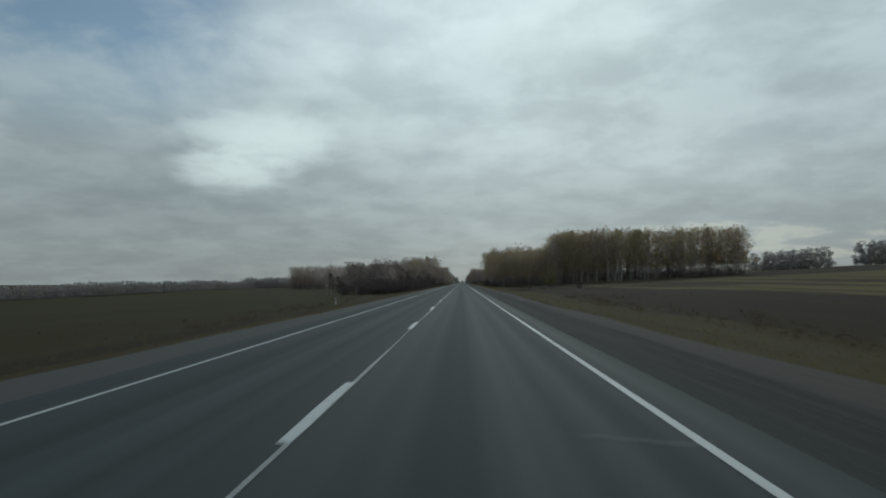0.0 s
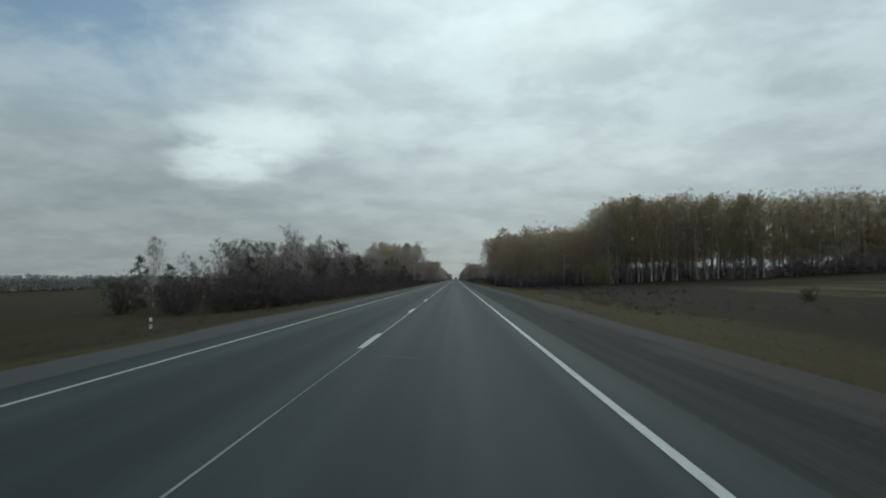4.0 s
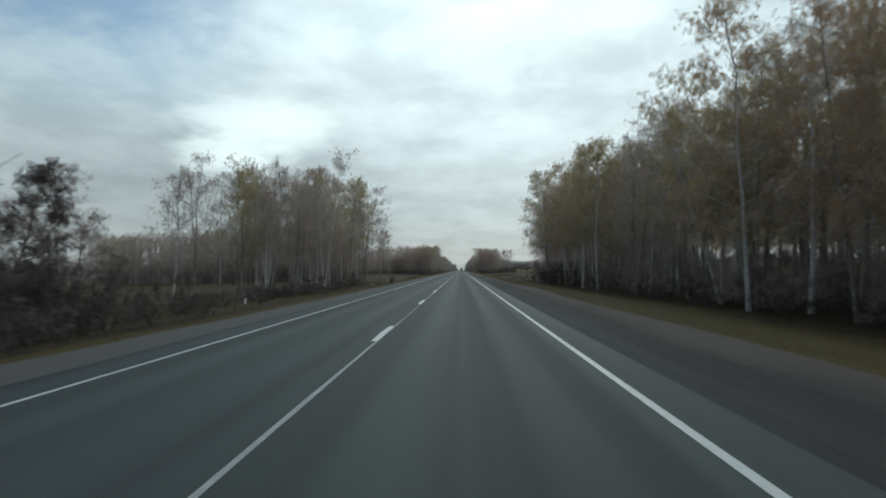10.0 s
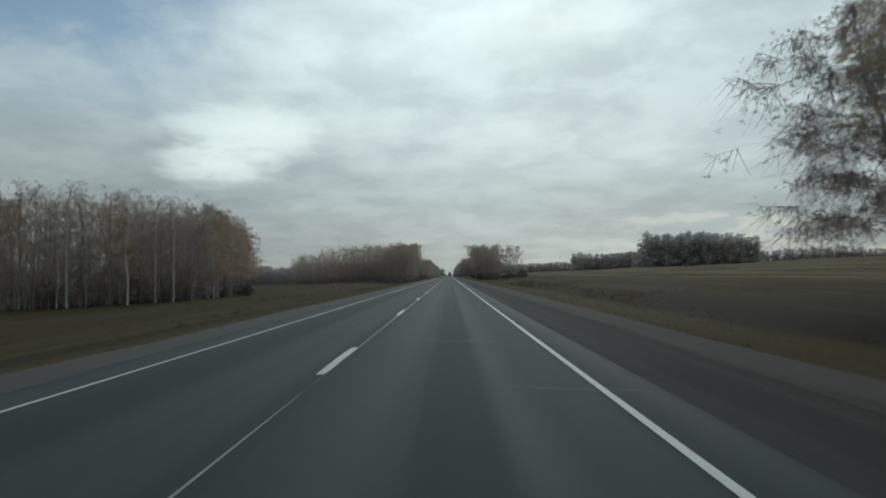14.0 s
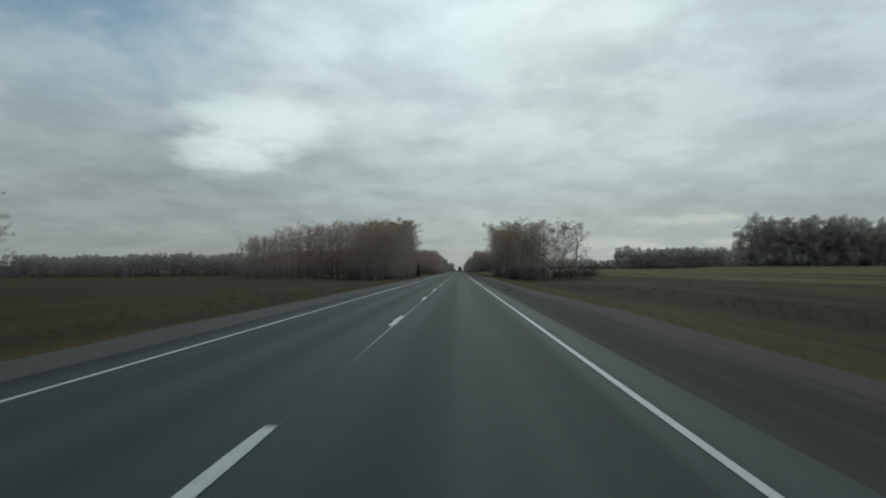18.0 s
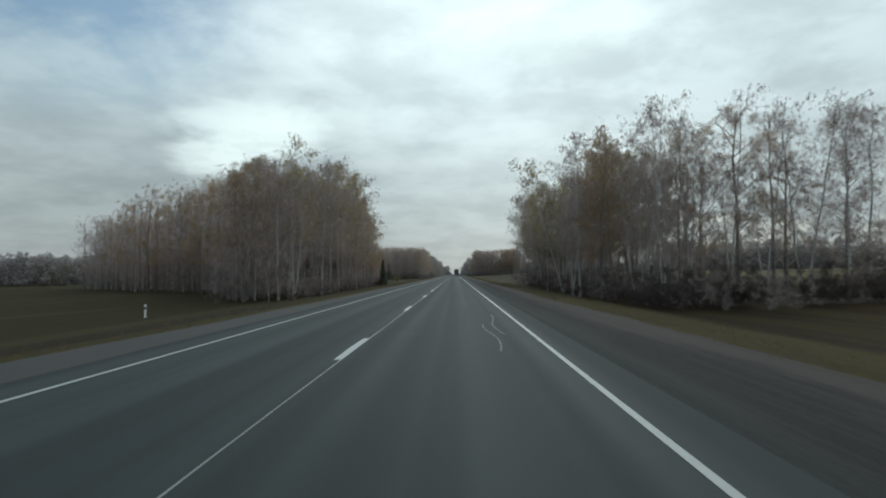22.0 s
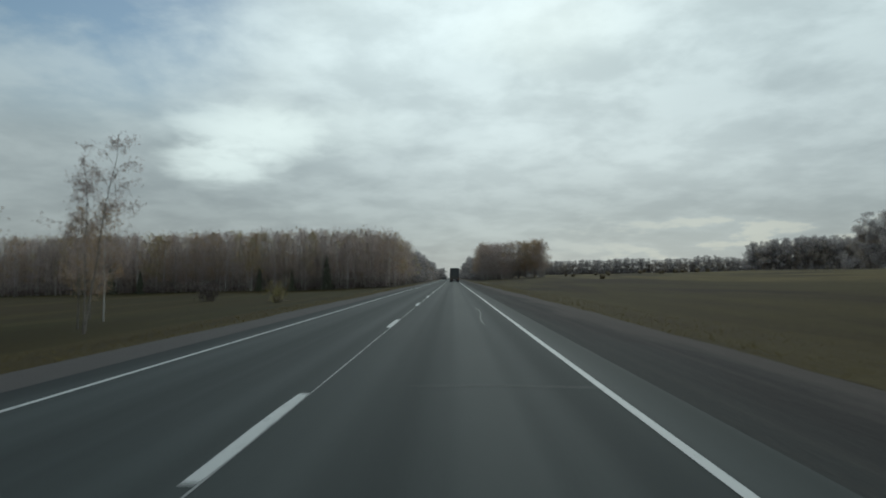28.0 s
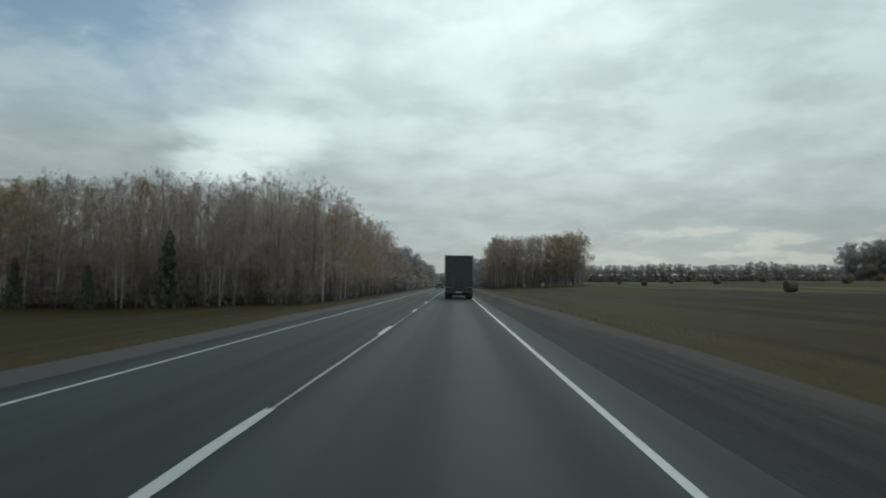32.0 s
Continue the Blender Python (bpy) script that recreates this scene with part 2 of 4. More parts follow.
def make_leaf(name, a, b, c, through_light=0.45, lace=0.0, cover=0.44, streak=0.7, soft_edge=0.05):
    s = Shade(name, 0.75)
    patch = s.span(s.noise(s.place(), 0.22, 2), 0.3, 0.7)
    tone = s.mix(s.math("ADD", s.math("MULTIPLY", s.island(), 0.4), s.math("MULTIPLY", patch, 0.6)), a, b)
    tone = s.mix(s.math("MULTIPLY", s.random(), 0.6), tone, c)
    s.color(tone)
    s.b.inputs["Specular IOR Level"].default_value = 0.2
    thin = s.t.nodes.new("ShaderNodeBsdfTranslucent")
    s.link(tone, thin.inputs[0])
    both = s.t.nodes.new("ShaderNodeMixShader")
    both.inputs[0].default_value = through_light
    s.link(s.b.outputs[0], both.inputs[1])
    s.link(thin.outputs[0], both.inputs[2])
    last = both.outputs[0]
    if lace:
        # gaps between the single leaves and twiglets of a spray, which thins out towards its rim
        gaps = s.noise(s.place((1, 1, streak)), lace, 4, 0.68)
        flat_uv = s.t.nodes.new("ShaderNodeSeparateXYZ")
        s.link(s.place(source="UV"), flat_uv.inputs[0])
        du, dv = (s.math("SUBTRACT", flat_uv.outputs[i], 0.5) for i in (0, 1))
        rim = s.math("MULTIPLY", s.math("ADD", s.math("MULTIPLY", du, du), s.math("MULTIPLY", dv, dv)), 4.0)
        dense = s.math("SUBTRACT", gaps, s.math("MULTIPLY", rim, 0.15))
        fill = s.span(dense, cover, cover + soft_edge)
        clear = s.t.nodes.new("ShaderNodeBsdfTransparent")
        cut = s.t.nodes.new("ShaderNodeMixShader")
        s.link(fill, cut.inputs[0])
        s.link(clear.outputs[0], cut.inputs[1])
        s.link(last, cut.inputs[2])
        last = cut.outputs[0]
    s.link(last, s.t.nodes["Material Output"].inputs[0])
    return s.m


LACE = 17.0
LEAF_OLIVE = make_leaf("olive_leaves", (0.325, 0.270, 0.145), (0.43, 0.352, 0.185), (0.275, 0.228, 0.165), 0.6, LACE, 0.485)
LEAF_RUST = make_leaf("rust_leaves", (0.30, 0.215, 0.135), (0.40, 0.272, 0.155), (0.28, 0.232, 0.19), 0.58, LACE, 0.485)
LEAF_DRY = make_leaf("dry_brown_leaves", (0.34, 0.275, 0.25), (0.44, 0.358, 0.325), (0.33, 0.278, 0.262), 0.6, LACE, 0.505, 0.45)
LEAF_GREEN = make_leaf("yellow_green_leaves", (0.235, 0.203, 0.062), (0.31, 0.262, 0.08), (0.22, 0.195, 0.085), 0.55, LACE, 0.48)
LEAF_YELLOW = make_leaf("yellow_leaves", (0.265, 0.250, 0.055), (0.34, 0.315, 0.07), (0.24, 0.22, 0.075), 0.6, LACE, 0.48)
NEEDLES = make_leaf("spruce_needles", (0.068, 0.074, 0.052), (0.092, 0.097, 0.07), (0.074, 0.076, 0.058), 0.2)
TWIG = make_leaf("bare_twigs", (0.29, 0.245, 0.228), (0.38, 0.325, 0.305), (0.30, 0.256, 0.24), 0.4)
UNDER = make_leaf("grey_brown_undergrowth", (0.19, 0.165, 0.157), (0.26, 0.226, 0.214), (0.20, 0.176, 0.168), 0.4)
BRUSH = make_leaf("dark_brush", (0.068, 0.057, 0.054), (0.102, 0.085, 0.079), (0.078, 0.066, 0.062), 0.3)
UNDER_SPRAY = make_leaf("grey_twig_sprays", (0.21, 0.172, 0.158), (0.285, 0.233, 0.215), (0.22, 0.183, 0.17), 0.5, 18.0, 0.50, 0.3)
BRUSH_SPRAY = make_leaf("dark_twig_sprays", (0.064, 0.051, 0.048), (0.095, 0.076, 0.071), (0.072, 0.059, 0.055), 0.3, 18.0, 0.475, 0.3)
WEED_SPRAY = make_leaf("dry_weed_sprays", (0.085, 0.060, 0.035), (0.12, 0.087, 0.048), (0.088, 0.066, 0.040), 0.4, 20.0, 0.52, 0.3)

# distance haze is put into these pale greyed tones and their soft see-through cover
HAZED_BROWN = make_leaf("hazed_brown_crowns", (0.28, 0.258, 0.255), (0.33, 0.303, 0.296), (0.285, 0.264, 0.26), 0.6, 3.0, 0.31, 0.7, 0.26)
HAZED_RUST = make_leaf("hazed_rust_crowns", (0.29, 0.25, 0.22), (0.34, 0.29, 0.245), (0.29, 0.255, 0.23), 0.6, 3.0, 0.31, 0.7, 0.26)


def make_bark(name, pale, dark, lo, hi):
    s = Shade(name, 0.85)
    v = s.place((3, 3, 9))
    marks = s.noise(v, 1.0, 5, 0.65)
    g = s.t.nodes.new("ShaderNodeSeparateXYZ")
    s.link(s.place(), g.inputs[0])
    c = s.mix(s.span(marks, lo, hi), pale, dark)
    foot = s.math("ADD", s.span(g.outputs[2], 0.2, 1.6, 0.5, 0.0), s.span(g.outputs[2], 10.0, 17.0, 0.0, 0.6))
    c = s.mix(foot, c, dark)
    s.color(c)
    s.bump(marks, 0.5, 0.02)
    return s.m


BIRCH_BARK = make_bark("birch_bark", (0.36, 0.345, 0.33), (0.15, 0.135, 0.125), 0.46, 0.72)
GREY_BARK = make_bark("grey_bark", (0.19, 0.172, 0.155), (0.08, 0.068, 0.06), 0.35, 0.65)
HAY = speckled("hay", (0.065, 0.048, 0.027), (0.11, 0.084, 0.046), 14, 0.95, 0, 0.8)
POST_WHITE = speckled("post_paint", (0.5, 0.5, 0.48), (0.62, 0.62, 0.6), 6, 0.6)
POST_BLACK = speckled("post_black", (0.02, 0.02, 0.02), (0.04, 0.04, 0.04), 6, 0.6)
TARP = speckled("dark_tarpaulin", (0.022, 0.024, 0.026), (0.04, 0.042, 0.044), 2.5, 0.55, 0, 0.2)
STEEL = speckled("grey_steel", (0.12, 0.12, 0.12), (0.2, 0.2, 0.2), 5, 0.5, 0.6)
FRAME_DARK = speckled("dark_chassis", (0.02, 0.02, 0.022), (0.05, 0.047, 0.043), 5, 0.7)
MUD = speckled("mud_caked_steel", (0.03, 0.028, 0.026), (0.075, 0.066, 0.058), 3.0, 0.85, 0, 0.3)
RUBBER = speckled("rubber", (0.015, 0.015, 0.016), (0.03, 0.03, 0.03), 9, 0.9)
RED_LENS = speckled("red_lens", (0.085, 0.012, 0.013), (0.115, 0.017, 0.018), 5, 0.25)
AMBER = speckled("amber_lens", (0.16, 0.055, 0.012), (0.2, 0.07, 0.016), 5, 0.25)
PLATE = speckled("plate_white", (0.55, 0.55, 0.55), (0.65, 0.65, 0.65), 4, 0.5)
GLASS = speckled("car_glass", (0.015, 0.018, 0.02), (0.025, 0.028, 0.03), 2, 0.08)
CAR_DARK = speckled("dark_green_grey_car_paint", (0.035, 0.042, 0.043), (0.05, 0.056, 0.056), 3, 0.3, 0.4)
CAB_PAINT = speckled("cab_paint", (0.25, 0.26, 0.28), (0.32, 0.33, 0.35), 3, 0.35)

# ---- helpers for meshes ----


def part(name, bm, material, parent, label=""):
    """Link a bmesh, or a mesh, as one mesh object under a thing or a part."""
    if isinstance(bm, bmesh.types.BMesh):
        me = bpy.data.meshes.new(name)
        bm.to_mesh(me)
        bm.free()
    else:
        me = bm
    if material is not None and not me.materials:
        me.materials.append(material)
    ob = new(name, me)
    ob.parent = parent
    return tagged(ob, label) if label else ob


def thing(name, label, category, group="", kind="", at=None):
    ob = new(name)
    ob.empty_display_size = 0.3
    if at is not None:
        ob.matrix_basis = at
    return tagged(ob, label, category, group, kind)


def box(x0, x1, y0, y1, z0, z1, bevel=0.0, seg=2):
    bm = bmesh.new()
    bmesh.ops.create_cube(bm, size=1)
    for v in bm.verts:
        v.co = ((x0, x1)[v.co.x > 0], (y0, y1)[v.co.y > 0], (z0, z1)[v.co.z > 0])
    if bevel:
        bmesh.ops.bevel(bm, geom=bm.edges[:], offset=bevel, segments=seg, affect="EDGES", profile=0.5)
    return bm


def wheel_bm(radius, width, cx, cy, cz, sides=24, bevel=0.04):
    bm = bmesh.new()
    bmesh.ops.create_cone(bm, cap_ends=True, segments=sides, radius1=radius, radius2=radius, depth=width,
                          matrix=Matrix.Translation((cx, cy, cz)) @ Matrix.Rotation(radians(90), 4, "Y"))
    rim = [e for e in bm.edges if len(e.link_faces) == 2 and max(len(f.verts) for f in e.link_faces) > 4]
    bmesh.ops.bevel(bm, geom=rim, offset=bevel, segments=2, affect="EDGES")
    return bm


def grid_mesh(name, xs, ys, z):
    """A sheet over the products of xs and ys, with heights z[iy, ix]."""
    xs, ys = np.asarray(xs, float), np.asarray(ys, float)
    X, Y = np.meshgrid(xs, ys)
    co = np.stack([X, Y, z], -1).reshape(-1, 3)
    n, k = len(ys), len(xs)
    i = (np.arange(n - 1)[:, None] * k + np.arange(k - 1)).ravel()
    quads = np.stack([i, i + 1, i + k + 1, i + k], 1)
    return quad_mesh(name, co, quads)


def quad_mesh(name, co, quads, mats=None, smooth=True):
    me = bpy.data.meshes.new(name)
    co = np.ascontiguousarray(co, np.float32)
    quads = np.ascontiguousarray(quads, np.int32)
    me.vertices.add(len(co))
    me.vertices.foreach_set("co", co.ravel())
    me.loops.add(quads.size)
    me.loops.foreach_set("vertex_index", quads.ravel())
    me.polygons.add(len(quads))
    me.polygons.foreach_set("loop_start", np.arange(len(quads), dtype=np.int32) * 4)
    if mats is not None:
        me.polygons.foreach_set("material_index", np.ascontiguousarray(mats, np.int32))
    me.polygons.foreach_set("use_smooth", np.full(len(quads), smooth))
    me.update(calc_edges=True)
    uv = me.uv_layers.new(name="quad")
    uv.data.foreach_set("uv", np.tile(np.array([0, 0, 1, 0, 1, 1, 0, 1], np.float32), len(quads)))
    return me


# ---- ground ----
ROAD_START, ROAD_END = -70.0, 2300.0
LEFT_EDGE, RIGHT_EDGE = -5.3, 7.7


def smooth(a, b, v):
    t = np.clip((v - a) / (b - a), 0, 1)
    return t * t * (3 - 2 * t)


def terrain(x, y):
    """Height of the land beside the road, which falls to the left and rises to the right."""
    x, y = np.asarray(x, float), np.asarray(y, float)
    reach = 330 - 215 * smooth(430, 760, y) - 30 * smooth(760, 940, y)
    right = -1.7 + 0.45 * smooth(730, 790, y) + 0.052 * np.clip(x - 16, 0, reach)
    left = -2.1 + 0.030 * np.clip(x + 12, -600, 0) * (1 - 0.35 * smooth(350, 700, y))
    land = np.where(x > 0, right, left)
    roll = 0.25 * np.sin(x * 0.11 + 1.3 * np.sin(y * 0.031)) * np.sin(y * 0.047 + 0.7) * smooth(10, 40, np.abs(x))
    land = land + roll
    bank = np.where(x > 0, -0.215 - (x - RIGHT_EDGE) * 0.12, -0.175 - (LEFT_EDGE - x) * 0.14)
    inside = (x > LEFT_EDGE) & (x < RIGHT_EDGE)
    return np.where(inside, -0.35, np.maximum(land, bank))


def lay_ground():
    side = [0, 0.25, 0.8, 1.6, 2.6, 3.6, 4.8, 6.2, 8, 10, 13, 17, 22, 28, 35, 44, 55, 70, 90, 120, 160, 210, 280, 380, 520, 750, 1100, 1700, 2600, 4200]
    xs = [LEFT_EDGE - s for s in side[::-1]] + [LEFT_EDGE + 0.05, 0, RIGHT_EDGE - 0.05] + [RIGHT_EDGE + s for s in side]
    ys = list(np.arange(-90, 1500, 5.0)) + list(np.linspace(1500, 2300, 50)) + [2500, 2800, 3300, 4200]
    ys = [-700, -300, -150] + ys
    X, Y = np.meshgrid(xs, ys)
    z = terrain(X, Y)
    rng = np.random.default_rng(4)
    fuzz = rng.normal(0, 0.015, z.shape)
    off = (X > RIGHT_EDGE + 0.5) | (X < LEFT_EDGE - 0.5)
    z = z + np.where(off, fuzz, 0)
    me = grid_mesh("ground", xs, ys, z)
    me.materials.append(GROUND)
    tagged(new("ground", me), "rolling autumn grassland and stubble beside the highway", "ground", kind="structure")


lay_ground()

# ---- road ----
CROWN = 0.015
LINE_L, LINE_R = -3.10, 3.70


def strip(name, x0, x1, z0, z1, material, y0=ROAD_START, y1=ROAD_END, step=10.0, cols=6, wob0=0.0, wob1=0.0, lift=0.0, seed=1):
    """A long paved strip with an outer edge that wanders a little."""
    ys = np.arange(y0, y1 + step, step)
    rng = np.random.default_rng(seed)
    f = np.linspace(0, 1, cols)
    a = x0 + wob0 * np.convolve(rng.normal(0, 1, len(ys) + 4), np.ones(5) / 2.2, "valid")
    b = x1 + wob1 * np.convolve(rng.normal(0, 1, len(ys) + 4), np.ones(5) / 2.2, "valid")
    X = a[:, None] * (1 - f) + b[:, None] * f
    Z = np.broadcast_to(z0 * (1 - f) + z1 * f + lift, X.shape)
    co = np.stack([X, np.broadcast_to(ys[:, None], X.shape), Z], -1).reshape(-1, 3)
    n, k = len(ys), cols
    i = (np.arange(n - 1)[:, None] * k + np.arange(k - 1)).ravel()
    me = quad_mesh(name, co, np.stack([i, i + 1, i + k + 1, i + k], 1))
    me.materials.append(material)
    return me


def lay_road():
    xs = np.array([-3.95, -3.1, -1.5, 0, 1.85, 3.7, 4.45])
    ys = np.arange(ROAD_START, ROAD_END + 10, 10.0)
    X, Y = np.meshgrid(xs, ys)
    Z = -CROWN * np.abs(X)
    top = grid_mesh("road", xs, ys, Z)
    top.materials.append(ASPHALT)
    road = tagged(new("road", top), "two-lane grey asphalt highway with white markings", "road", kind="structure")
    solid = road.modifiers.new("slab", "SOLIDIFY")
    solid.thickness, solid.offset = 0.12, -1
    return road


ROAD = lay_road()


def pavement_strips():
    s = strip("shoulder_right_paved", 4.45, 6.25, -CROWN * 4.45 - 0.004, -0.10, SHOULDER, cols=4, wob1=0.10, seed=5, step=3)
    tagged(new("shoulder_right_paved", s), "dark patched asphalt shoulder beside the lane", "shoulder", kind="structure")
    s = strip("shoulder_right_gravel", 6.0, 7.95, -0.115, -0.20, SHOULDER, cols=5, wob0=0.0, wob1=0.16, seed=6, step=3)
    tagged(new("shoulder_right_gravel", s), "grey gravel shoulder edge beside the grass", "shoulder", kind="structure")
    s = strip("shoulder_left_gravel", -5.5, -3.9, -0.16, -CROWN * 3.9 - 0.006, GRAVEL, cols=5, wob0=0.13, seed=7, step=3)
    tagged(new("shoulder_left_gravel", s), "grey gravel shoulder along the far lane", "shoulder", kind="structure")


pavement_strips()


def road_z(x):
    return -CROWN * abs(x)


def lay_lines():
    for name, x, w, seed in (("edge_line", LINE_R, 0.105, 8), ("edge_line", LINE_L, 0.085, 9)):
        me = strip(name, x - w / 2, x + w / 2, road_z(x - w / 2), road_z(x + w / 2), PAINT, cols=2, wob0=0.004, wob1=0.004, lift=0.005, seed=seed, step=4)
        part(name, me, PAINT, ROAD, "solid white edge line")
    me = strip("centre_line", 0.035, 0.072, 0, 0, PAINT_OLD, cols=2, wob0=0.012, wob1=0.012, lift=0.004, seed=10, step=2)
    part("centre_line", me, PAINT_OLD, ROAD, "thin worn white centre line")
    bm = bmesh.new()
    y = [0, 0.7, 1.5, 2.3, 3.0]
    rows = []
    for i, v in enumerate(y):
        rows.append([bm.verts.new((sx * (0.07 if 0 < i < 4 else 0.058) + 0.006 * math.sin(i * 2.1), v, 0.007)) for sx in (-1, 1)])
    for a, b in zip(rows, rows[1:]):
        bm.faces.new((a[0], a[1], b[1], b[0]))
    dash = bpy.data.meshes.new("lane_dash")
    bm.to_mesh(dash)
    bm.free()
    dash.materials.append(PAINT)
    k = 0
    end = DASH_END
    while end < 1400:
        if end > -60:
            ob = part("lane_dash", dash, PAINT, ROAD)
            ob.location = (random.uniform(-0.02, 0.02), end - 3.0, 0)
        end += 12.0


DASH_END = 8.0
lay_lines()


def lay_cracks():
    """Pale transverse cracks and scuffs across the lanes."""
    rng = random.Random(61)
    for i in range(64):
        y = i * 15.3 + rng.uniform(0, 11)
        x0 = rng.choice((-2.9, 0.4, 0.4, 1.2, 2.6))
        x1 = min(4.3, x0 + rng.uniform(0.7, 3.0))
        bm = bmesh.new()
        n, w = 7, rng.uniform(0.015, 0.035)
        rows = []
        yy = y
        for k in range(n):
            x = x0 + (x1 - x0) * k / (n - 1)
            yy += rng.uniform(-0.10, 0.10)
            t = w * (0.4 if k in (0, n - 1) else 1)
            rows.append((bm.verts.new((x, yy - t, road_z(x) + 0.004)), bm.verts.new((x, yy + t, road_z(x) + 0.004))))
        for a, b in zip(rows, rows[1:]):
            bm.faces.new((a[0], b[0], b[1], a[1]))
        part("crack", bm, CRACK, ROAD)


def lay_trails():
    """Wandering pale paint trails in the right lane, and a scrap of tyre on the shoulder."""
    rng = random.Random(62)
    for x, y0, y1 in ((2.4, 386.2, 388.6), (2.95, 613.5, 623.5), (3.0, 681.5, 688.0), (2.7, 678.5, 684.0), (2.8, 858.5, 868.0)):
        bm = bmesh.new()
        n = 14
        rows = []
        for k in range(n):
            y = y0 + (y1 - y0) * k / (n - 1)
            cx = x + 0.10 * math.sin(k * 0.42 + y0) + rng.uniform(-0.008, 0.008)
            rows.append((bm.verts.new((cx - 0.022, y, road_z(cx) + 0.005)), bm.verts.new((cx + 0.022, y, road_z(cx) + 0.005))))
        for a, b in zip(rows, rows[1:]):
            bm.faces.new((a[0], a[1], b[1], b[0]))
        part("paint_trail", bm, SCUFF, ROAD, "wandering pale paint trail")


def lay_patches():
    """Dark mended patches across the right lane."""
    rng = random.Random(63)
    for x0, x1, y0, y1 in ((0.0, 0.85, 380.0, 380.7), (1.5, 2.5, 380.1, 380.8), (2.75, 3.35, 380.4, 380.8), (4.6, 5.6, 380.8, 382.6), (4.5, 5.3, 378.2, 379.4)):
        bm = bmesh.new()
        rows = []
        for k in range(6):
            x = x0 + (x1 - x0) * k / 5
            z = (road_z(x) if x < 4.45 else -CROWN * 4.45 - 0.013 * (x - 4.45)) + 0.006
            rows.append((bm.verts.new((x, y0 + rng.uniform(0, 0.2), z)), bm.verts.new((x, y1 - rng.uniform(0, 0.2), z))))
        for a, b in zip(rows, rows[1:]):
            bm.faces.new((a[0], b[0], b[1], a[1]))
        part("mended_patch", bm, SEAL, ROAD, "dark mended patch")


CRACK = speckled("faint_crack", (0.052, 0.055, 0.053), (0.078, 0.080, 0.077), 7, 0.8)
SCUFF = speckled("pale_crack", (0.085, 0.09, 0.088), (0.13, 0.135, 0.13), 7, 0.8)
lay_cracks()
lay_trails()
lay_patches()

# ---- trees ----


class Stock:
    """Collects quads as arrays: corners, faces and a material index for each face."""

    def __init__(self):
        self.co, self.qu, self.mi, self.n = [], [], [], 0

    def add(self, co, quads, mat):
        self.co.append(np.asarray(co, np.float32).reshape(-1, 3))
        self.qu.append(np.asarray(quads, np.int32) + self.n)
        self.mi.append(np.full(len(quads), mat, np.int32))
        self.n += len(self.co[-1])

    def tube(self, pts, radii, sides, mat):
        pts, radii = np.asarray(pts, float), np.asarray(radii, float)
        d = np.gradient(pts, axis=0)
        d /= np.linalg.norm(d, axis=1)[:, None] + 1e-9
        ref = np.where(np.abs(d[:, 2:3]) > 0.9, [[1.0, 0, 0]], [[0, 0, 1.0]])
        u = np.cross(d, ref)
        u /= np.linalg.norm(u, axis=1)[:, None] + 1e-9
        w = np.cross(d, u)
        a = np.arange(sides) * 2 * np.pi / sides
        ring = pts[:, None] + radii[:, None, None] * (np.cos(a)[None, :, None] * u[:, None] + np.sin(a)[None, :, None] * w[:, None])
        i = np.arange(len(pts) - 1)[:, None] * sides
        j = np.arange(sides)[None]
        k = (j + 1) % sides
        self.add(ring, np.stack([i + j, i + k, i + sides + k, i + sides + j], -1).reshape(-1, 4), mat)

    def blades(self, a, b, width, rng, mat):
        """Thin slivers from points a to points b."""
        a, b = np.asarray(a, float), np.asarray(b, float)
        d = b - a
        r = rng.normal(size=a.shape)
        s = np.cross(d, r)
        s *= (np.asarray(width) / (np.linalg.norm(s, axis=1) + 1e-9))[:, None] * 0.5
        co = np.stack([a - s, a + s, b + s * 0.35, b - s * 0.35], 1)
        self.add(co, np.arange(len(a) * 4).reshape(-1, 4), mat)

    def leaves(self, c, size, rng, mat):
        """Small tilted sprays of leaves at the points c."""
        c = np.asarray(c, float)
        u = rng.normal(size=c.shape) * [1, 1, 0.35]
        u /= np.linalg.norm(u, axis=1)[:, None]
        v = np.cross(u, rng.normal(size=c.shape) * [1, 1, 0.35])
        v = np.where(np.abs(v[:, 2:]) > 0.25, v, v + [0, 0, 0.6])
        v /= np.linalg.norm(v, axis=1)[:, None]
        s = (np.asarray(size) * rng.uniform(0.6, 1.4, len(c)))[:, None]
        u, v = u * s * 0.72, v * s
        co = np.stack([c - u - v, c + u - v, c + u + v, c - u + v], 1)
        self.add(co, np.arange(len(c) * 4).reshape(-1, 4), mat)

    def arrays(self):
        return np.concatenate(self.co), np.concatenate(self.qu), np.concatenate(self.mi)

    def mesh(self, name, mats, smooth=True):
        co, qu, mi = self.arrays()
        me = quad_mesh(name, co, qu, mi, smooth)
        for m in mats:
            me.materials.append(m)
        return me


def crown_profile(f):
    """Reach of the boughs at the fraction f of the crown's height."""
    return np.sqrt(np.clip(1.0 - ((f - 0.34) / 0.70) ** 2, 0.02, 1.0)) * (1.08 - 0.5 * f)


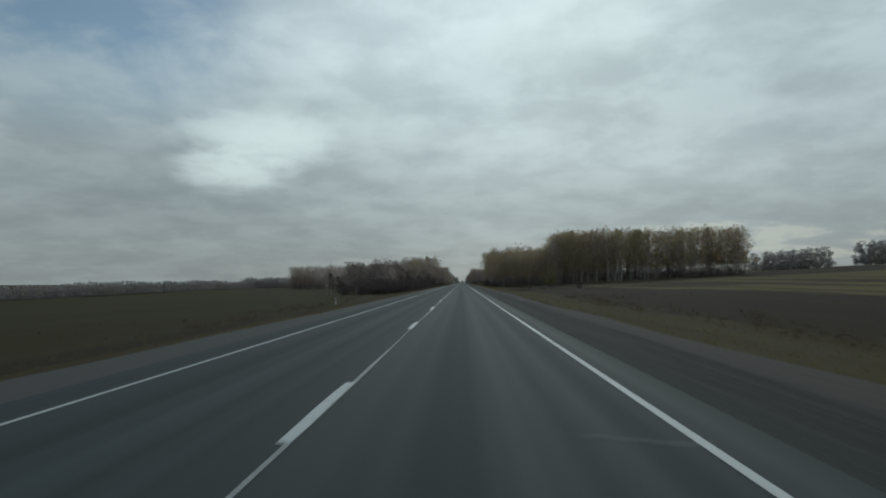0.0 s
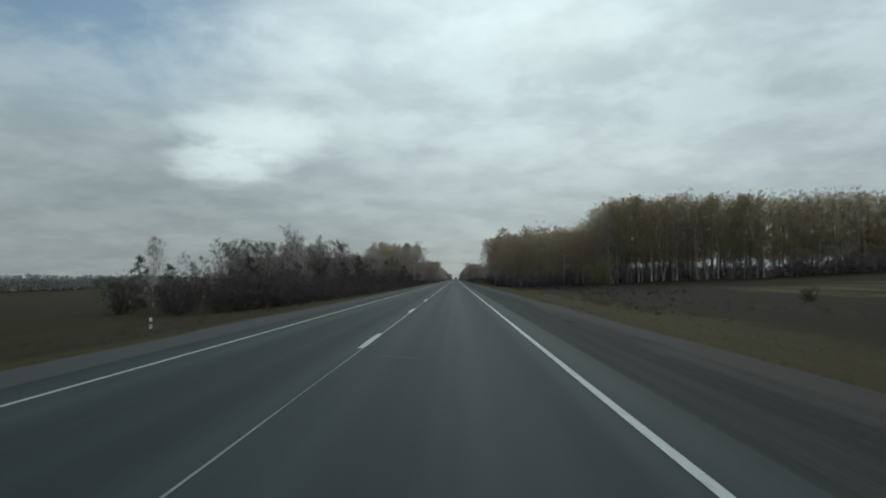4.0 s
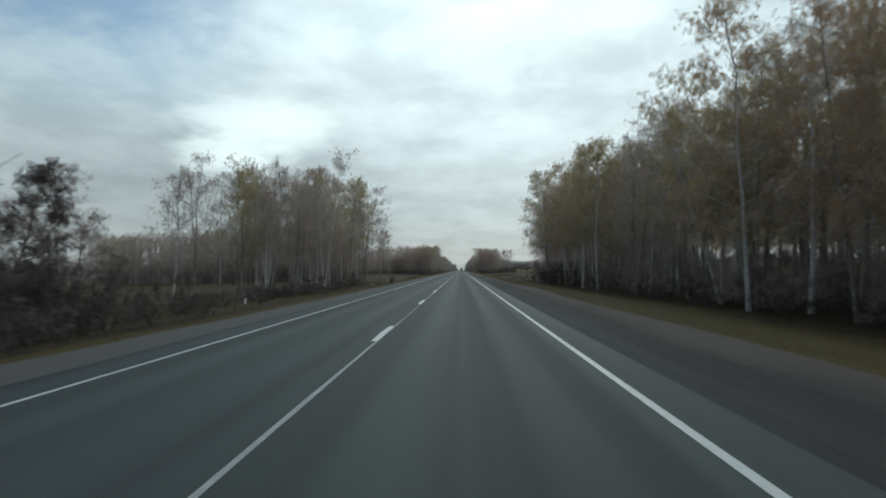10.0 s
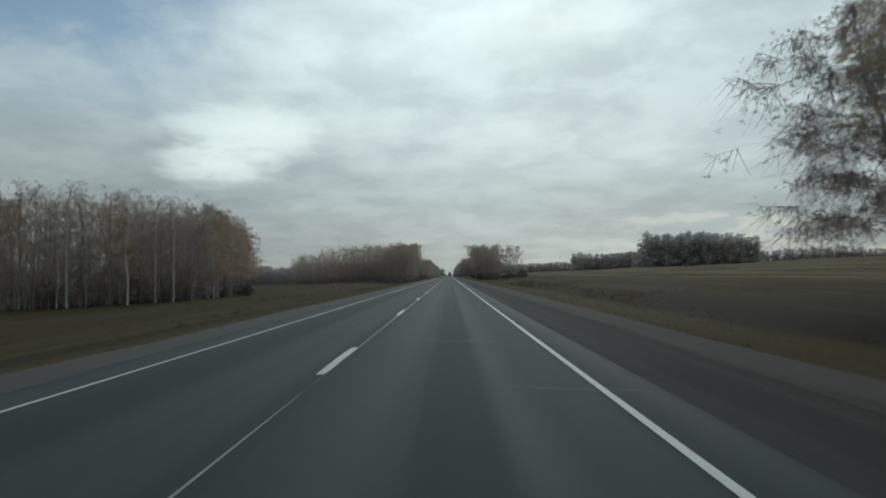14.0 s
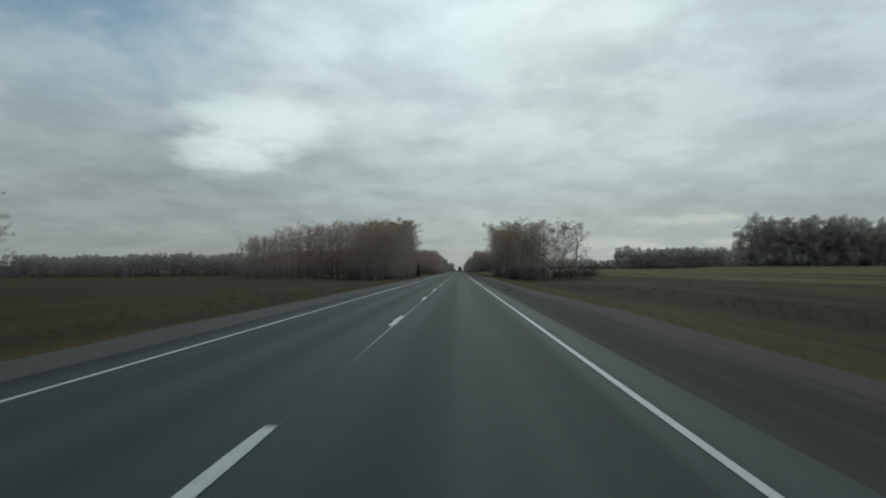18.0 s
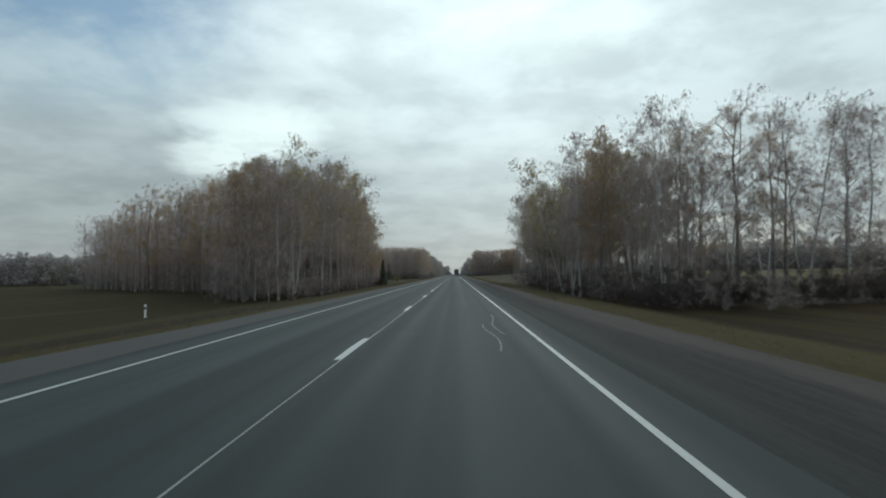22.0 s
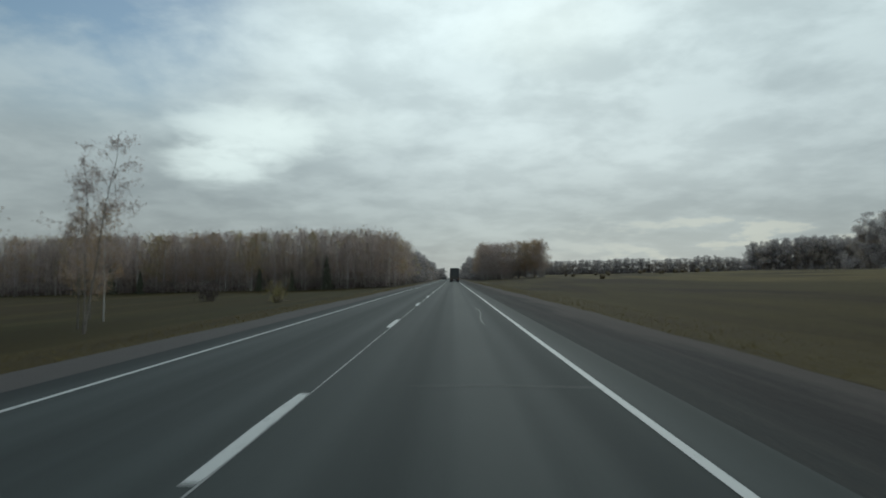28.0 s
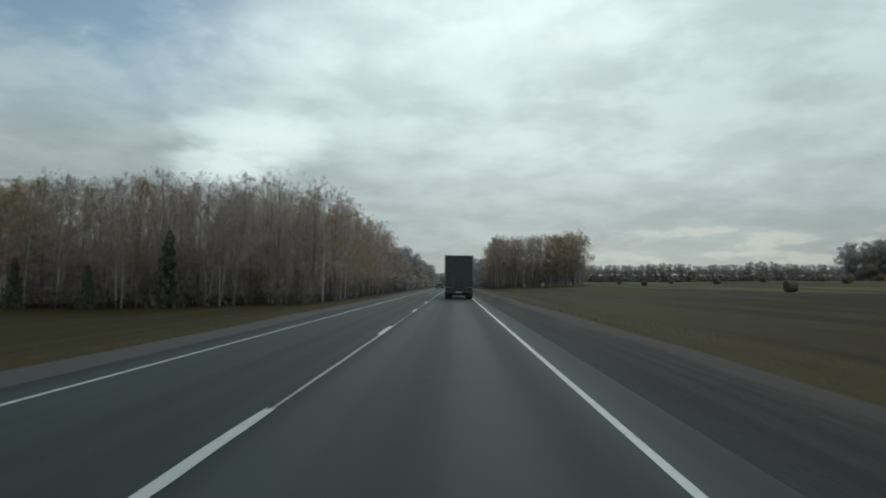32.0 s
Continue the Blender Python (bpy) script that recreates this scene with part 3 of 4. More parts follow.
def grow(seed, H, start, spread, boughs, subs, twigs, leaves, leaf_size, twig_w, sides, lean=0.04, droop=0.5, stems=1, tilt0=(0.0, 0.0)):
    """A broadleaf tree: stocks for its trunk, its twigs and its leaves."""
    rng = np.random.default_rng(seed)
    wood, fine, leaf = Stock(), Stock(), Stock()
    tips = []
    for stem in range(stems):
        z = np.linspace(0, 1, 9)
        bend = np.cumsum(rng.normal(0, 0.010, (9, 2)), 0) * H
        tilt = rng.normal(0, lean, 2) + np.array(tilt0) + (0 if stems == 1 else 1) * np.array([math.cos(stem * 2.4), math.sin(stem * 2.4)]) * 0.09
        h = H * (1 if stem == 0 else rng.uniform(0.75, 0.95))
        pts = np.stack([bend[:, 0] * z + tilt[0] * h * z, bend[:, 1] * z + tilt[1] * h * z, z * h * 0.94 - 0.3], 1)
        r0 = 0.0058 * H * (1 if stems == 1 else 0.75)
        rad = r0 * (1 - 0.93 * z ** 0.9) + 0.012
        rad[0] *= 1.3
        wood.tube(pts, rad, sides, 0)
        n = max(3, boughs // stems)
        for b in range(n):
            f = (b + rng.uniform(0, 0.9)) / n
            zz = start + (0.97 - start) * f
            p0 = np.array([np.interp(zz, z, pts[:, i]) for i in range(3)])
            az = b * 2.4 + rng.uniform(-0.5, 0.5)
            L = spread * h * crown_profile(f) * rng.uniform(0.72, 1.08)
            rise = (0.55 + 0.75 * f) * rng.uniform(0.75, 1.25)
            out = np.array([math.cos(az), math.sin(az), 0])
            s = np.linspace(0, 1, 5)[:, None]
            bough = p0 + out * L * s + np.array([0, 0, 1]) * L * rise * (s - 0.42 * droop * s ** 2.5)
            bough[1:] += np.clip(rng.normal(0, 0.05, (4, 3)), -0.08, 0.08) * L * np.linspace(0.3, 1, 4)[:, None]
            rb = max(0.018, np.interp(zz, z, rad) * 0.34)
            wood.tube(bough, rb * np.linspace(1, 0.22, 5), 3, 0)
            for k in range(subs):
                g = rng.uniform(0.25, 1.0)
                q0 = np.array([np.interp(g * 4, np.arange(5), bough[:, i]) for i in range(3)])
                d = out * rng.uniform(0.1, 0.6) + np.clip(rng.normal(0, 0.5, 3), -0.7, 0.7) + np.array([0, 0, max(0.1, 0.75 - 0.5 * droop)])
                q1 = q0 + d * min(L, 2.6) * rng.uniform(0.25, 0.5)
                tips.append((q0, q1))
    tips = np.array(tips)
    q0, q1 = tips[:, 0], tips[:, 1]
    fine.blades(q0, q1, np.full(len(q0), twig_w * 1.8), rng, 0)
    pick = rng.integers(0, len(tips), twigs)
    g = rng.uniform(0.2, 1.0, (twigs, 1))
    a = q0[pick] * (1 - g) + q1[pick] * g
    d = np.clip(rng.normal(0, 0.45, (twigs, 3)), -0.7, 0.7) + (q1 - q0)[pick] * 0.25
    d[:, 2] -= droop * rng.uniform(0.1, 1.3, twigs)
    b = a + d * (0.055 * H) * rng.uniform(0.5, 1.2, (twigs, 1))
    fine.blades(a, b, np.full(twigs, twig_w), rng, 0)
    if leaves:
        pick = rng.integers(0, twigs, leaves)
        g = rng.uniform(0.1, 1.05, (leaves, 1))
        c = a[pick] * (1 - g) + b[pick] * g + rng.normal(0, 0.014 * H, (leaves, 3))
        leaf.leaves(c, np.full(leaves, leaf_size), rng, 0)
    return wood, fine, leaf


def grow_shrub(seed, H, stems, twigs, leaves, leaf_size, twig_w, wide=0.5, upright=0.09):
    rng = np.random.default_rng(seed)
    wood, fine, leaf = Stock(), Stock(), Stock()
    base = rng.normal(0, 0.12 * H, (stems, 3)) * [1, 1, 0]
    tip = base + np.stack([rng.normal(0, wide * 0.45 * H, stems), rng.normal(0, wide * 0.45 * H, stems), H * rng.uniform(0.55, 1.0, stems)], 1)
    for s in range(stems):
        m = (base[s] + tip[s]) / 2 + rng.normal(0, 0.05 * H, 3)
        wood.tube([base[s] - [0, 0, 0.3], m, tip[s]], [0.014 * H, 0.009 * H, 0.003 * H], 3, 0)
    pick = rng.integers(0, stems, twigs)
    g = rng.uniform(0.12, 1, (twigs, 1))
    a = base[pick] * (1 - g) + tip[pick] * g
    d = np.clip(rng.normal(0, 1, (twigs, 3)), -1.5, 1.5) * (0.245 - 0.5 * upright) * H + [0, 0, upright * H]
    b = a + d
    b[:, 2] = np.maximum(b[:, 2], 0.05)
    fine.blades(a, b, np.full(twigs, twig_w), rng, 0)
    if leaves:
        pick = rng.integers(0, twigs, leaves)
        g = rng.uniform(0.2, 1.05, (leaves, 1))
        leaf.leaves(a[pick] * (1 - g) + b[pick] * g, np.full(leaves, leaf_size), rng, 0)
    return wood, fine, leaf


def grow_spruce(seed, H):
    rng = np.random.default_rng(seed)
    wood, fine, leaf = Stock(), Stock(), Stock()
    wood.tube([[0, 0, -0.3], [0, 0, H * 0.5], [0.05, 0, H]], [0.011 * H, 0.006 * H, 0.01], 5, 0)
    for w in range(26):
        f = w / 26
        z = H * (0.06 + 0.92 * f)
        L = 0.24 * H * (1 - f) ** 0.85 + 0.12
        for k in range(7):
            az = k * 0.9 + w * 0.63 + rng.uniform(-0.2, 0.2)
            out = np.array([math.cos(az), math.sin(az), 0])
            Lk = L * rng.uniform(0.45, 1.25)
            p0, p1 = np.array([0, 0, z]), out * Lk + [0, 0, z - Lk * 0.32]
            n = 6
            g = rng.uniform(0.2, 1.0, (n, 1))
            c = p0 * (1 - g) + p1 * g + rng.normal(0, 0.05 * Lk + 0.03, (n, 3))
            leaf.leaves(c, np.full(n, 0.16 + 0.10 * (1 - f)), rng, 0)
            fine.blades([p0], [p1], np.array([0.03]), rng, 0)
    return wood, fine, leaf


class Kind:
    """A kind of tree: one set of meshes, set down as often as wanted."""

    def __init__(self, name, label, category, stocks, mats, height):
        self.name, self.label, self.category, self.height = name, label, category, height
        names = ("trunk", "crown", "foliage")
        self.parts = [(n, s.mesh(n, [m])) for n, s, m in zip(names, stocks, mats) if s.co]
        self.first = None

    def put(self, x, y, height, turn, group, squeeze=1.0):
        k = height / self.height
        m = Matrix.LocRotScale((x, y, float(terrain(x, y)) - 0.05), Euler((0, 0, turn)), (k * squeeze, k * squeeze, k))
        if self.first is None:
            ob = thing(self.name, self.label, self.category, group)
            for n, me in self.parts:
                p = part(n, me, None, ob)
                if n != "trunk":
                    tagged(p, kind="stuff")
            ob.matrix_basis = m
            self.first = ob
            return ob
        ob = copy_thing(self.first, Matrix())
        ob.matrix_basis = m
        return tagged(ob, group=group)


TALL = dict(boughs=30, subs=6, sides=5, twig_w=0.02)
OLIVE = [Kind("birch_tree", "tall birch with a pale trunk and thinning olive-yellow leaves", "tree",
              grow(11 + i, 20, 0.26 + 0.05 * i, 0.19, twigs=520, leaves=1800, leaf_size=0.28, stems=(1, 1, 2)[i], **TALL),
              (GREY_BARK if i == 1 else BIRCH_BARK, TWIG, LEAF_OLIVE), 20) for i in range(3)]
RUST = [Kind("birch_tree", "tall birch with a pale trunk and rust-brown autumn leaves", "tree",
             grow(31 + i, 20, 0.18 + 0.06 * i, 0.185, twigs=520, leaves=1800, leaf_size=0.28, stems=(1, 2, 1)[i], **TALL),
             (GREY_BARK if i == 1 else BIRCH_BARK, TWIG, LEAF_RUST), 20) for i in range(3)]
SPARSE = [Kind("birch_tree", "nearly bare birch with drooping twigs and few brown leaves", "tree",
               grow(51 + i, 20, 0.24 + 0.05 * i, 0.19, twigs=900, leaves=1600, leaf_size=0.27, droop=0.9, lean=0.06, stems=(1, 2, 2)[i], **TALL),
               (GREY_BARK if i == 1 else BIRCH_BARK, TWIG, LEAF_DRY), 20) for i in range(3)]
THICKET = [Kind("shrub", "leafless brown roadside shrub with dense twigs", "shrub",
                grow_shrub(71 + i, 5, 14, 240, 260, 0.34, 0.03), (BRUSH, BRUSH, BRUSH_SPRAY), 5) for i in range(3)]
SMALL = [Kind("small_tree", "small bare roadside tree with upright grey branches", "tree",
              grow(81 + i, 10, 0.30, 0.19, 20, 5, 420, 430, 0.30, 0.02, 5, droop=0.25, lean=0.09, stems=1 + i % 2),
              (BRUSH, BRUSH, (BRUSH_SPRAY, LEAF_DRY, UNDER_SPRAY)[i]), 10) for i in range(3)]
BUSHY = [Kind("small_tree", "bare roadside tree with a rounded crown of dark twigs", "tree",
              grow(85 + i, 13, 0.32, 0.23, 24, 6, 640, 700, 0.30, 0.022, 5, droop=0.3, lean=0.08, stems=1 + i % 2),
              (BRUSH, BRUSH, UNDER_SPRAY), 13) for i in range(3)]
GREENISH = [Kind("shrub", "shrub still in yellow-green autumn leaf", "shrub",
                 grow_shrub(91, 5, 12, 300, 620, 0.24, 0.022), (BRUSH, TWIG, mat), 5) for mat in (LEAF_GREEN, LEAF_YELLOW)]
GOLDEN = [Kind("birch_tree", "tall birch still in yellow-green autumn leaf", "tree",
               grow(41, 20, 0.24, 0.17, twigs=520, leaves=1800, leaf_size=0.28, stems=2, **TALL), (BIRCH_BARK, TWIG, LEAF_GREEN), 20)]
SPRUCE = [Kind("spruce_tree", "dark green young spruce at the edge of the wood", "tree", grow_spruce(95, 9), (GREY_BARK, BRUSH, NEEDLES), 9)]


WEEPING = [Kind("birch_tree", "nearly bare roadside birch with long drooping twigs", "tree",
                grow(61 + i, 18, 0.24, 0.23, 30, 9, 3800, 1700, 0.25, 0.02, 7, lean=0.05, droop=1.35), (BIRCH_BARK, TWIG, LEAF_DRY), 18) for i in range(2)]


LEANING = [Kind("birch_tree", "leaning roadside birch with dark base and long drooping twigs", "tree",
                grow(66, 18, 0.24, 0.29, 24, 12, 3400, 1100, 0.25, 0.02, 8, lean=0.0, droop=1.0, tilt0=(-0.17, 0.0)), (BIRCH_BARK, TWIG, LEAF_DRY), 18)]


# Plainer trees of the woods' depth, laid together into one mesh for each wood.
def plain(seed, leafmat, bark, leaves=150, H=20.0, start=0.24, size=0.72, twigs=30, clumps=36, spread=0.17):
    """A tree of few faces: trunk, boughs, twigs and clumps of leaves filling its crown."""
    rng = np.random.default_rng(seed)
    st = Stock()
    z = np.linspace(0, 1, 5)
    pts = np.stack([rng.normal(0, 0.012, 5) * H * z, rng.normal(0, 0.012, 5) * H * z, z * H * 0.93 - 0.3], 1)
    st.tube(pts, 0.0075 * H * (1 - 0.9 * z) + 0.01, 3, bark)
    f = (np.arange(clumps) + rng.random(clumps)) / clumps
    az = rng.uniform(0, 6.283, clumps)
    r = spread * H * crown_profile(f) * np.sqrt(rng.random(clumps))
    zc = H * (start + (0.97 - start) * f)
    axis = np.stack([np.interp(zc / H, z, pts[:, i]) for i in range(2)], 1)
    mid = np.stack([axis[:, 0] + r * np.cos(az), axis[:, 1] + r * np.sin(az), zc], 1)
    foot = np.stack([axis[:, 0], axis[:, 1], zc - 0.06 * H - 0.5 * r], 1)
    st.blades(foot, mid, np.full(clumps, 0.09), rng, 2)
    k = rng.integers(0, clumps, twigs)
    a = mid[k] + rng.normal(0, 0.018 * H, (twigs, 3))
    b = a + rng.normal(0, 0.022 * H, (twigs, 3)) + [0, 0, -0.012 * H]
    st.blades(a, b, np.full(twigs, 0.055), rng, 2)
    k = rng.integers(0, clumps, leaves)
    st.leaves(mid[k] + rng.normal(0, 0.026 * H, (leaves, 3)), size * (1.06 - 0.3 * f[k]), rng, leafmat)
    co, qu, mi = st.arrays()
    return co, qu, mi, H


def plain_brush(seed, mat, spray):
    """A low bush of few faces: upright stems and sprays of twigs."""
    w, t, l = grow_shrub(seed, 3.0, 5, 20, 26, 0.42, 0.03, 0.6, 0.2)
    a, b, _ = t.arrays()
    c, d, _ = l.arrays()
    mi = np.concatenate([np.full(len(b), mat, np.int32), np.full(len(d), spray, np.int32)])
    return np.concatenate([a, c]), np.concatenate([b, d + len(a)]), mi, 3.0


WOOD_MATS = (BIRCH_BARK, GREY_BARK, TWIG, LEAF_OLIVE, LEAF_RUST, LEAF_DRY, BRUSH, HAZED_BROWN, HAZED_RUST, UNDER, UNDER_SPRAY, BRUSH_SPRAY, WEED_SPRAY)
PLAIN = {"olive": [plain(111 + i, 3, 1 if i else 0) for i in range(4)], "rust": [plain(131 + i, 4, 1 if i else 0) for i in range(4)],
         "dry": [plain(151 + i, 5, 1 if i > 1 else 0, 130, 20.0, 0.22, 0.68, 50) for i in range(4)]}
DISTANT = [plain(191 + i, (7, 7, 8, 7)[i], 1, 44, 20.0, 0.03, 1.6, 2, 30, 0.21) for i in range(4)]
BRUSHES = [plain_brush(171 + i, 6, 11) for i in range(4)]
PALE_BRUSHES = [plain_brush(181 + i, 9, 10) for i in range(4)]


def inside(poly, x, y):
    hit = False
    for (xa, ya), (xb, yb) in zip(poly, poly[1:] + poly[:1]):
        if (ya > y) != (yb > y) and x < (xb - xa) * (y - ya) / (yb - ya) + xa:
            hit = not hit
    return hit


def scatter(poly, gap, rng):
    xs, ys = [p[0] for p in poly], [p[1] for p in poly]
    out = []
    y = min(ys)
    while y < max(ys):
        x = min(xs)
        while x < max(xs):
            px, py = x + rng.uniform(-0.45, 0.45) * gap, y + rng.uniform(-0.45, 0.45) * gap
            if inside(poly, px, py):
                out.append((px, py))
            x += gap
        y += gap
    return out


def heap(name, label, items):
    """One mesh of many plain plants: items are (template, x, y, height, turn, squeeze)."""
    co, qu, mi, n = [], [], [], 0
    for (a, b, m, h0), x, y, h, turn, sq in items:
        k = h / h0
        c, s = math.cos(turn), math.sin(turn)
        p = a * np.array([k * sq, k * sq, k], np.float32)
        p = np.stack([p[:, 0] * c - p[:, 1] * s + x, p[:, 0] * s + p[:, 1] * c + y, p[:, 2] + float(terrain(x, y)) - 0.05], 1)
        co.append(p), qu.append(b + n), mi.append(m)
        n += len(p)
    me = quad_mesh(name, np.concatenate(co), np.concatenate(qu), np.concatenate(mi))
    for m in WOOD_MATS:
        me.materials.append(m)
    return tagged(new(name, me), label, "woodland", kind="stuff")


def pick_mix(rng, mix):
    r, acc = rng.random(), 0
    for k, w in mix:
        acc += w
        if r < acc:
            return k
    return mix[-1][0]


FULL = {"olive": OLIVE, "rust": RUST, "dry": SPARSE}
COUNT = {"tree": 0}


def wood(name, label, poly, gap, low, high, mix, seed, near=None, brush=0.8, group="", tone=None, lift=None, middle=0.55):
    """A wood over a plan: full trees where near(x, y) says so, plain ones behind, brush beneath."""
    rng = random.Random(seed)
    items = []
    for x, y in scatter(poly, gap, rng):
        h = rng.uniform(low, high) * (lift(x, y) if lift else 1)
        kind = pick_mix(rng, tone(x, y) if tone else mix)
        turn, sq = rng.uniform(0, 6.28), rng.uniform(0.95, 1.3)
        if near and near(x, y) and COUNT["tree"] < 285:
            COUNT["tree"] += 1
            FULL[kind][rng.randrange(3)].put(x, y, h, turn, group, sq)
        else:
            items.append((PLAIN[kind][rng.randrange(4)], x, y, h, turn, sq * 1.25))
        if rng.random() < middle:
            items.append((PLAIN["dry"][rng.randrange(4)], x + rng.uniform(-2, 2), y + rng.uniform(-2, 2), h * rng.uniform(0.3, 0.6), turn, rng.uniform(1.2, 1.7)))
        if rng.random() < brush:
            items.append((PALE_BRUSHES[rng.randrange(4)], x + rng.uniform(-2, 2), y + rng.uniform(-2, 2), rng.uniform(1.8, 5.0), rng.uniform(0, 6.28), rng.uniform(1.0, 1.7)))
    heap(name, label, items)


MIX_A = (("olive", 0.54), ("rust", 0.29), ("dry", 0.17))
MIX_B = (("olive", 0.25), ("rust", 0.35), ("dry", 0.40))
MIX_C = (("olive", 0.14), ("rust", 0.36), ("dry", 0.50))
WOODLABEL = "mixed autumn birch and aspen wood with brushy floor"

# right side
wood("birch_wood", WOODLABEL, [(22, 306), (27, 300), (50, 286), (136, 284), (143, 286), (144, 306), (66, 309), (42, 324), (21, 322)],
     3.5, 20, 22.5, MIX_A, 1, lambda x, y: x < 29 or (y < 292 and x < 90), 0.8, "trees at the edge of the wood",
     None, lambda x, y: 0.88 if x < 31 else 0.87 + float(smooth(41, 53, x)) * (0.41 - 0.0016 * (x - 46)), 0.25)
wood("birch_wood", WOODLABEL, [(42, 324), (62, 312), (60, 395), (37, 395)],
     5.0, 20.5, 22.5, MIX_A, 9, None, 0.3, "", None, None, 0.1)
wood("birch_wood", WOODLABEL, [(21, 322), (42, 324), (36, 380), (35, 446), (24, 446), (20, 440)],
     4.3, 19, 24, MIX_A, 8, lambda x, y: x < 31, 0.6, "trees at the edge of the wood",
     lambda x, y: MIX_A if y < 345 else (("olive", 0.35), ("rust", 0.20), ("dry", 0.45)),
     lambda x, y: 0.91 if y < 330 else (1.02 if y < 385 else 1.08), 0.12)
wood("birch_grove", WOODLABEL, [(15.5, 719), (30, 714), (39, 714), (40, 721), (31, 733), (29, 790), (28, 812), (23, 810), (20, 802), (17, 797)],
     4.3, 19, 22, (("olive", 0.12), ("rust", 0.23), ("dry", 0.65)), 2, lambda x, y: x < 25 or y < 720, 0.6, "trees of the roadside grove", None,
     lambda x, y: 1.0 - 0.0075 * max(0, x - 18), 0.12)
wood("autumn_grove", WOODLABEL, [(21, 1216), (64, 1214), (65, 1240), (38, 1244), (36, 1310), (21, 1310)], 4.0, 24.5, 26, (("rust", 0.75), ("olive", 0.15), ("dry", 0.1)), 3, lambda x, y: y < 1219, 0.7, "trees of the distant grove", lambda x, y: (("rust", 0.85), ("dry", 0.15)) if x > 46 else (("rust", 0.3), ("dry", 0.7)))
# left side
wood("birch_grove", WOODLABEL, [(-38, 372), (-28, 368), (-17, 375), (-16, 404), (-19, 422), (-30, 421), (-38, 400)],
     5.0, 18, 21, MIX_A, 4, lambda x, y: True, 0.12, "trees of the roadside grove",
     lambda x, y: (("olive", 0.45), ("dry", 0.55)) if y < 386 else (("dry", 0.85), ("olive", 0.15)), lambda x, y: 1.08 if y < 395 else 1.12, 0.06)
wood("birch_wood", WOODLABEL, [(-162, 533), (-112, 522), (-70, 506), (-48.5, 530), (-47.5, 542), (-61, 600), (-75, 632), (-98, 620), (-76, 548), (-84, 532), (-114, 546), (-162, 555)],
     3.9, 20.5, 22.8, MIX_C, 5, lambda x, y: y < 514 or x > -50, 0.8, "trees at the edge of the wood",
     lambda x, y: MIX_C if y < 545 else (("rust", 0.75), ("olive", 0.15), ("dry", 0.10)))
wood("birch_wood", WOODLABEL, [(-18, 738), (-24, 736), (-42, 774), (-118, 848), (-118, 870), (-48, 802), (-44, 864), (-28, 864), (-24, 838), (-20.5, 805), (-18.8, 775)],
     4.1, 21.5, 24.5, MIX_B, 6, lambda x, y: x > -28.5, 0.8, "trees at the edge of the wood",
     lambda x, y: (("rust", 0.3), ("olive", 0.15), ("dry", 0.55)) if y < 772 and x > -40 else (("dry", 0.75), ("rust", 0.25)) if x < -34 else (("rust", 0.62), ("olive", 0.18), ("dry", 0.2)), lambda x, y: (0.96 if x < -34 else 1.0) * (0.88 if y < 749 else 1.02 if y < 785 else 1.10 if y < 826 else 0.97), 0.9)
wood("birch_wood", WOODLABEL, [(-20, 1046), (-30, 1036), (-90, 1034), (-170, 1040), (-170, 1072), (-46, 1070), (-42, 1170), (-20, 1170)],
     4.0, 21.0, 22.6, (("olive", 0.08), ("rust", 0.16), ("dry", 0.76)), 7, lambda x, y: y < 1041 or x > -22, 0.8, "trees at the edge of the wood")


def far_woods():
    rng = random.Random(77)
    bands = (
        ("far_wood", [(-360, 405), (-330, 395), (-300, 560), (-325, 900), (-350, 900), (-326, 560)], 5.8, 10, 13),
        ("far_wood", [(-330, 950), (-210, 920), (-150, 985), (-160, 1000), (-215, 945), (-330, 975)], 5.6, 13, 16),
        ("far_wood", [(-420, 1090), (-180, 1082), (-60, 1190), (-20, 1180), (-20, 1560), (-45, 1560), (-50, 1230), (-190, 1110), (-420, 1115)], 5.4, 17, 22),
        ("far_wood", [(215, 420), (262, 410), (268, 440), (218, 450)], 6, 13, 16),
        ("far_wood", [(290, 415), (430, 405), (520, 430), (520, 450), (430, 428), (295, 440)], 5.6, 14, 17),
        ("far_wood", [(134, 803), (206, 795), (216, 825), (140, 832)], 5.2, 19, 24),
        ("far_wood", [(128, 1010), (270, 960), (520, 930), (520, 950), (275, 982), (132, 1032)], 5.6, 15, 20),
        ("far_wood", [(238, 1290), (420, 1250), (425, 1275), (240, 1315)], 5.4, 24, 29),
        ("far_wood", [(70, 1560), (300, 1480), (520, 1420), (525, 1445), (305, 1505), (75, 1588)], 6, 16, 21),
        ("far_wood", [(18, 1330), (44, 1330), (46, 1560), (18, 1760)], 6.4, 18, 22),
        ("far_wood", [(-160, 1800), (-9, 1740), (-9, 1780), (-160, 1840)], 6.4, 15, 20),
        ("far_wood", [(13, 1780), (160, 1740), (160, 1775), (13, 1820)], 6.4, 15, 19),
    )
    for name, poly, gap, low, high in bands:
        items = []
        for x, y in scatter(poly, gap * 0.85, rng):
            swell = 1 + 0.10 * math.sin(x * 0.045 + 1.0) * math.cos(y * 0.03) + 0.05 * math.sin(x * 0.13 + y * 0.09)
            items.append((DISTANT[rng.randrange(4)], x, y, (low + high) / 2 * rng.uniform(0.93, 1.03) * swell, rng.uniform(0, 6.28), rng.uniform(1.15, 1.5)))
        heap(name, "distant brown wood across the fields, greyed with painted haze", items)


far_woods()


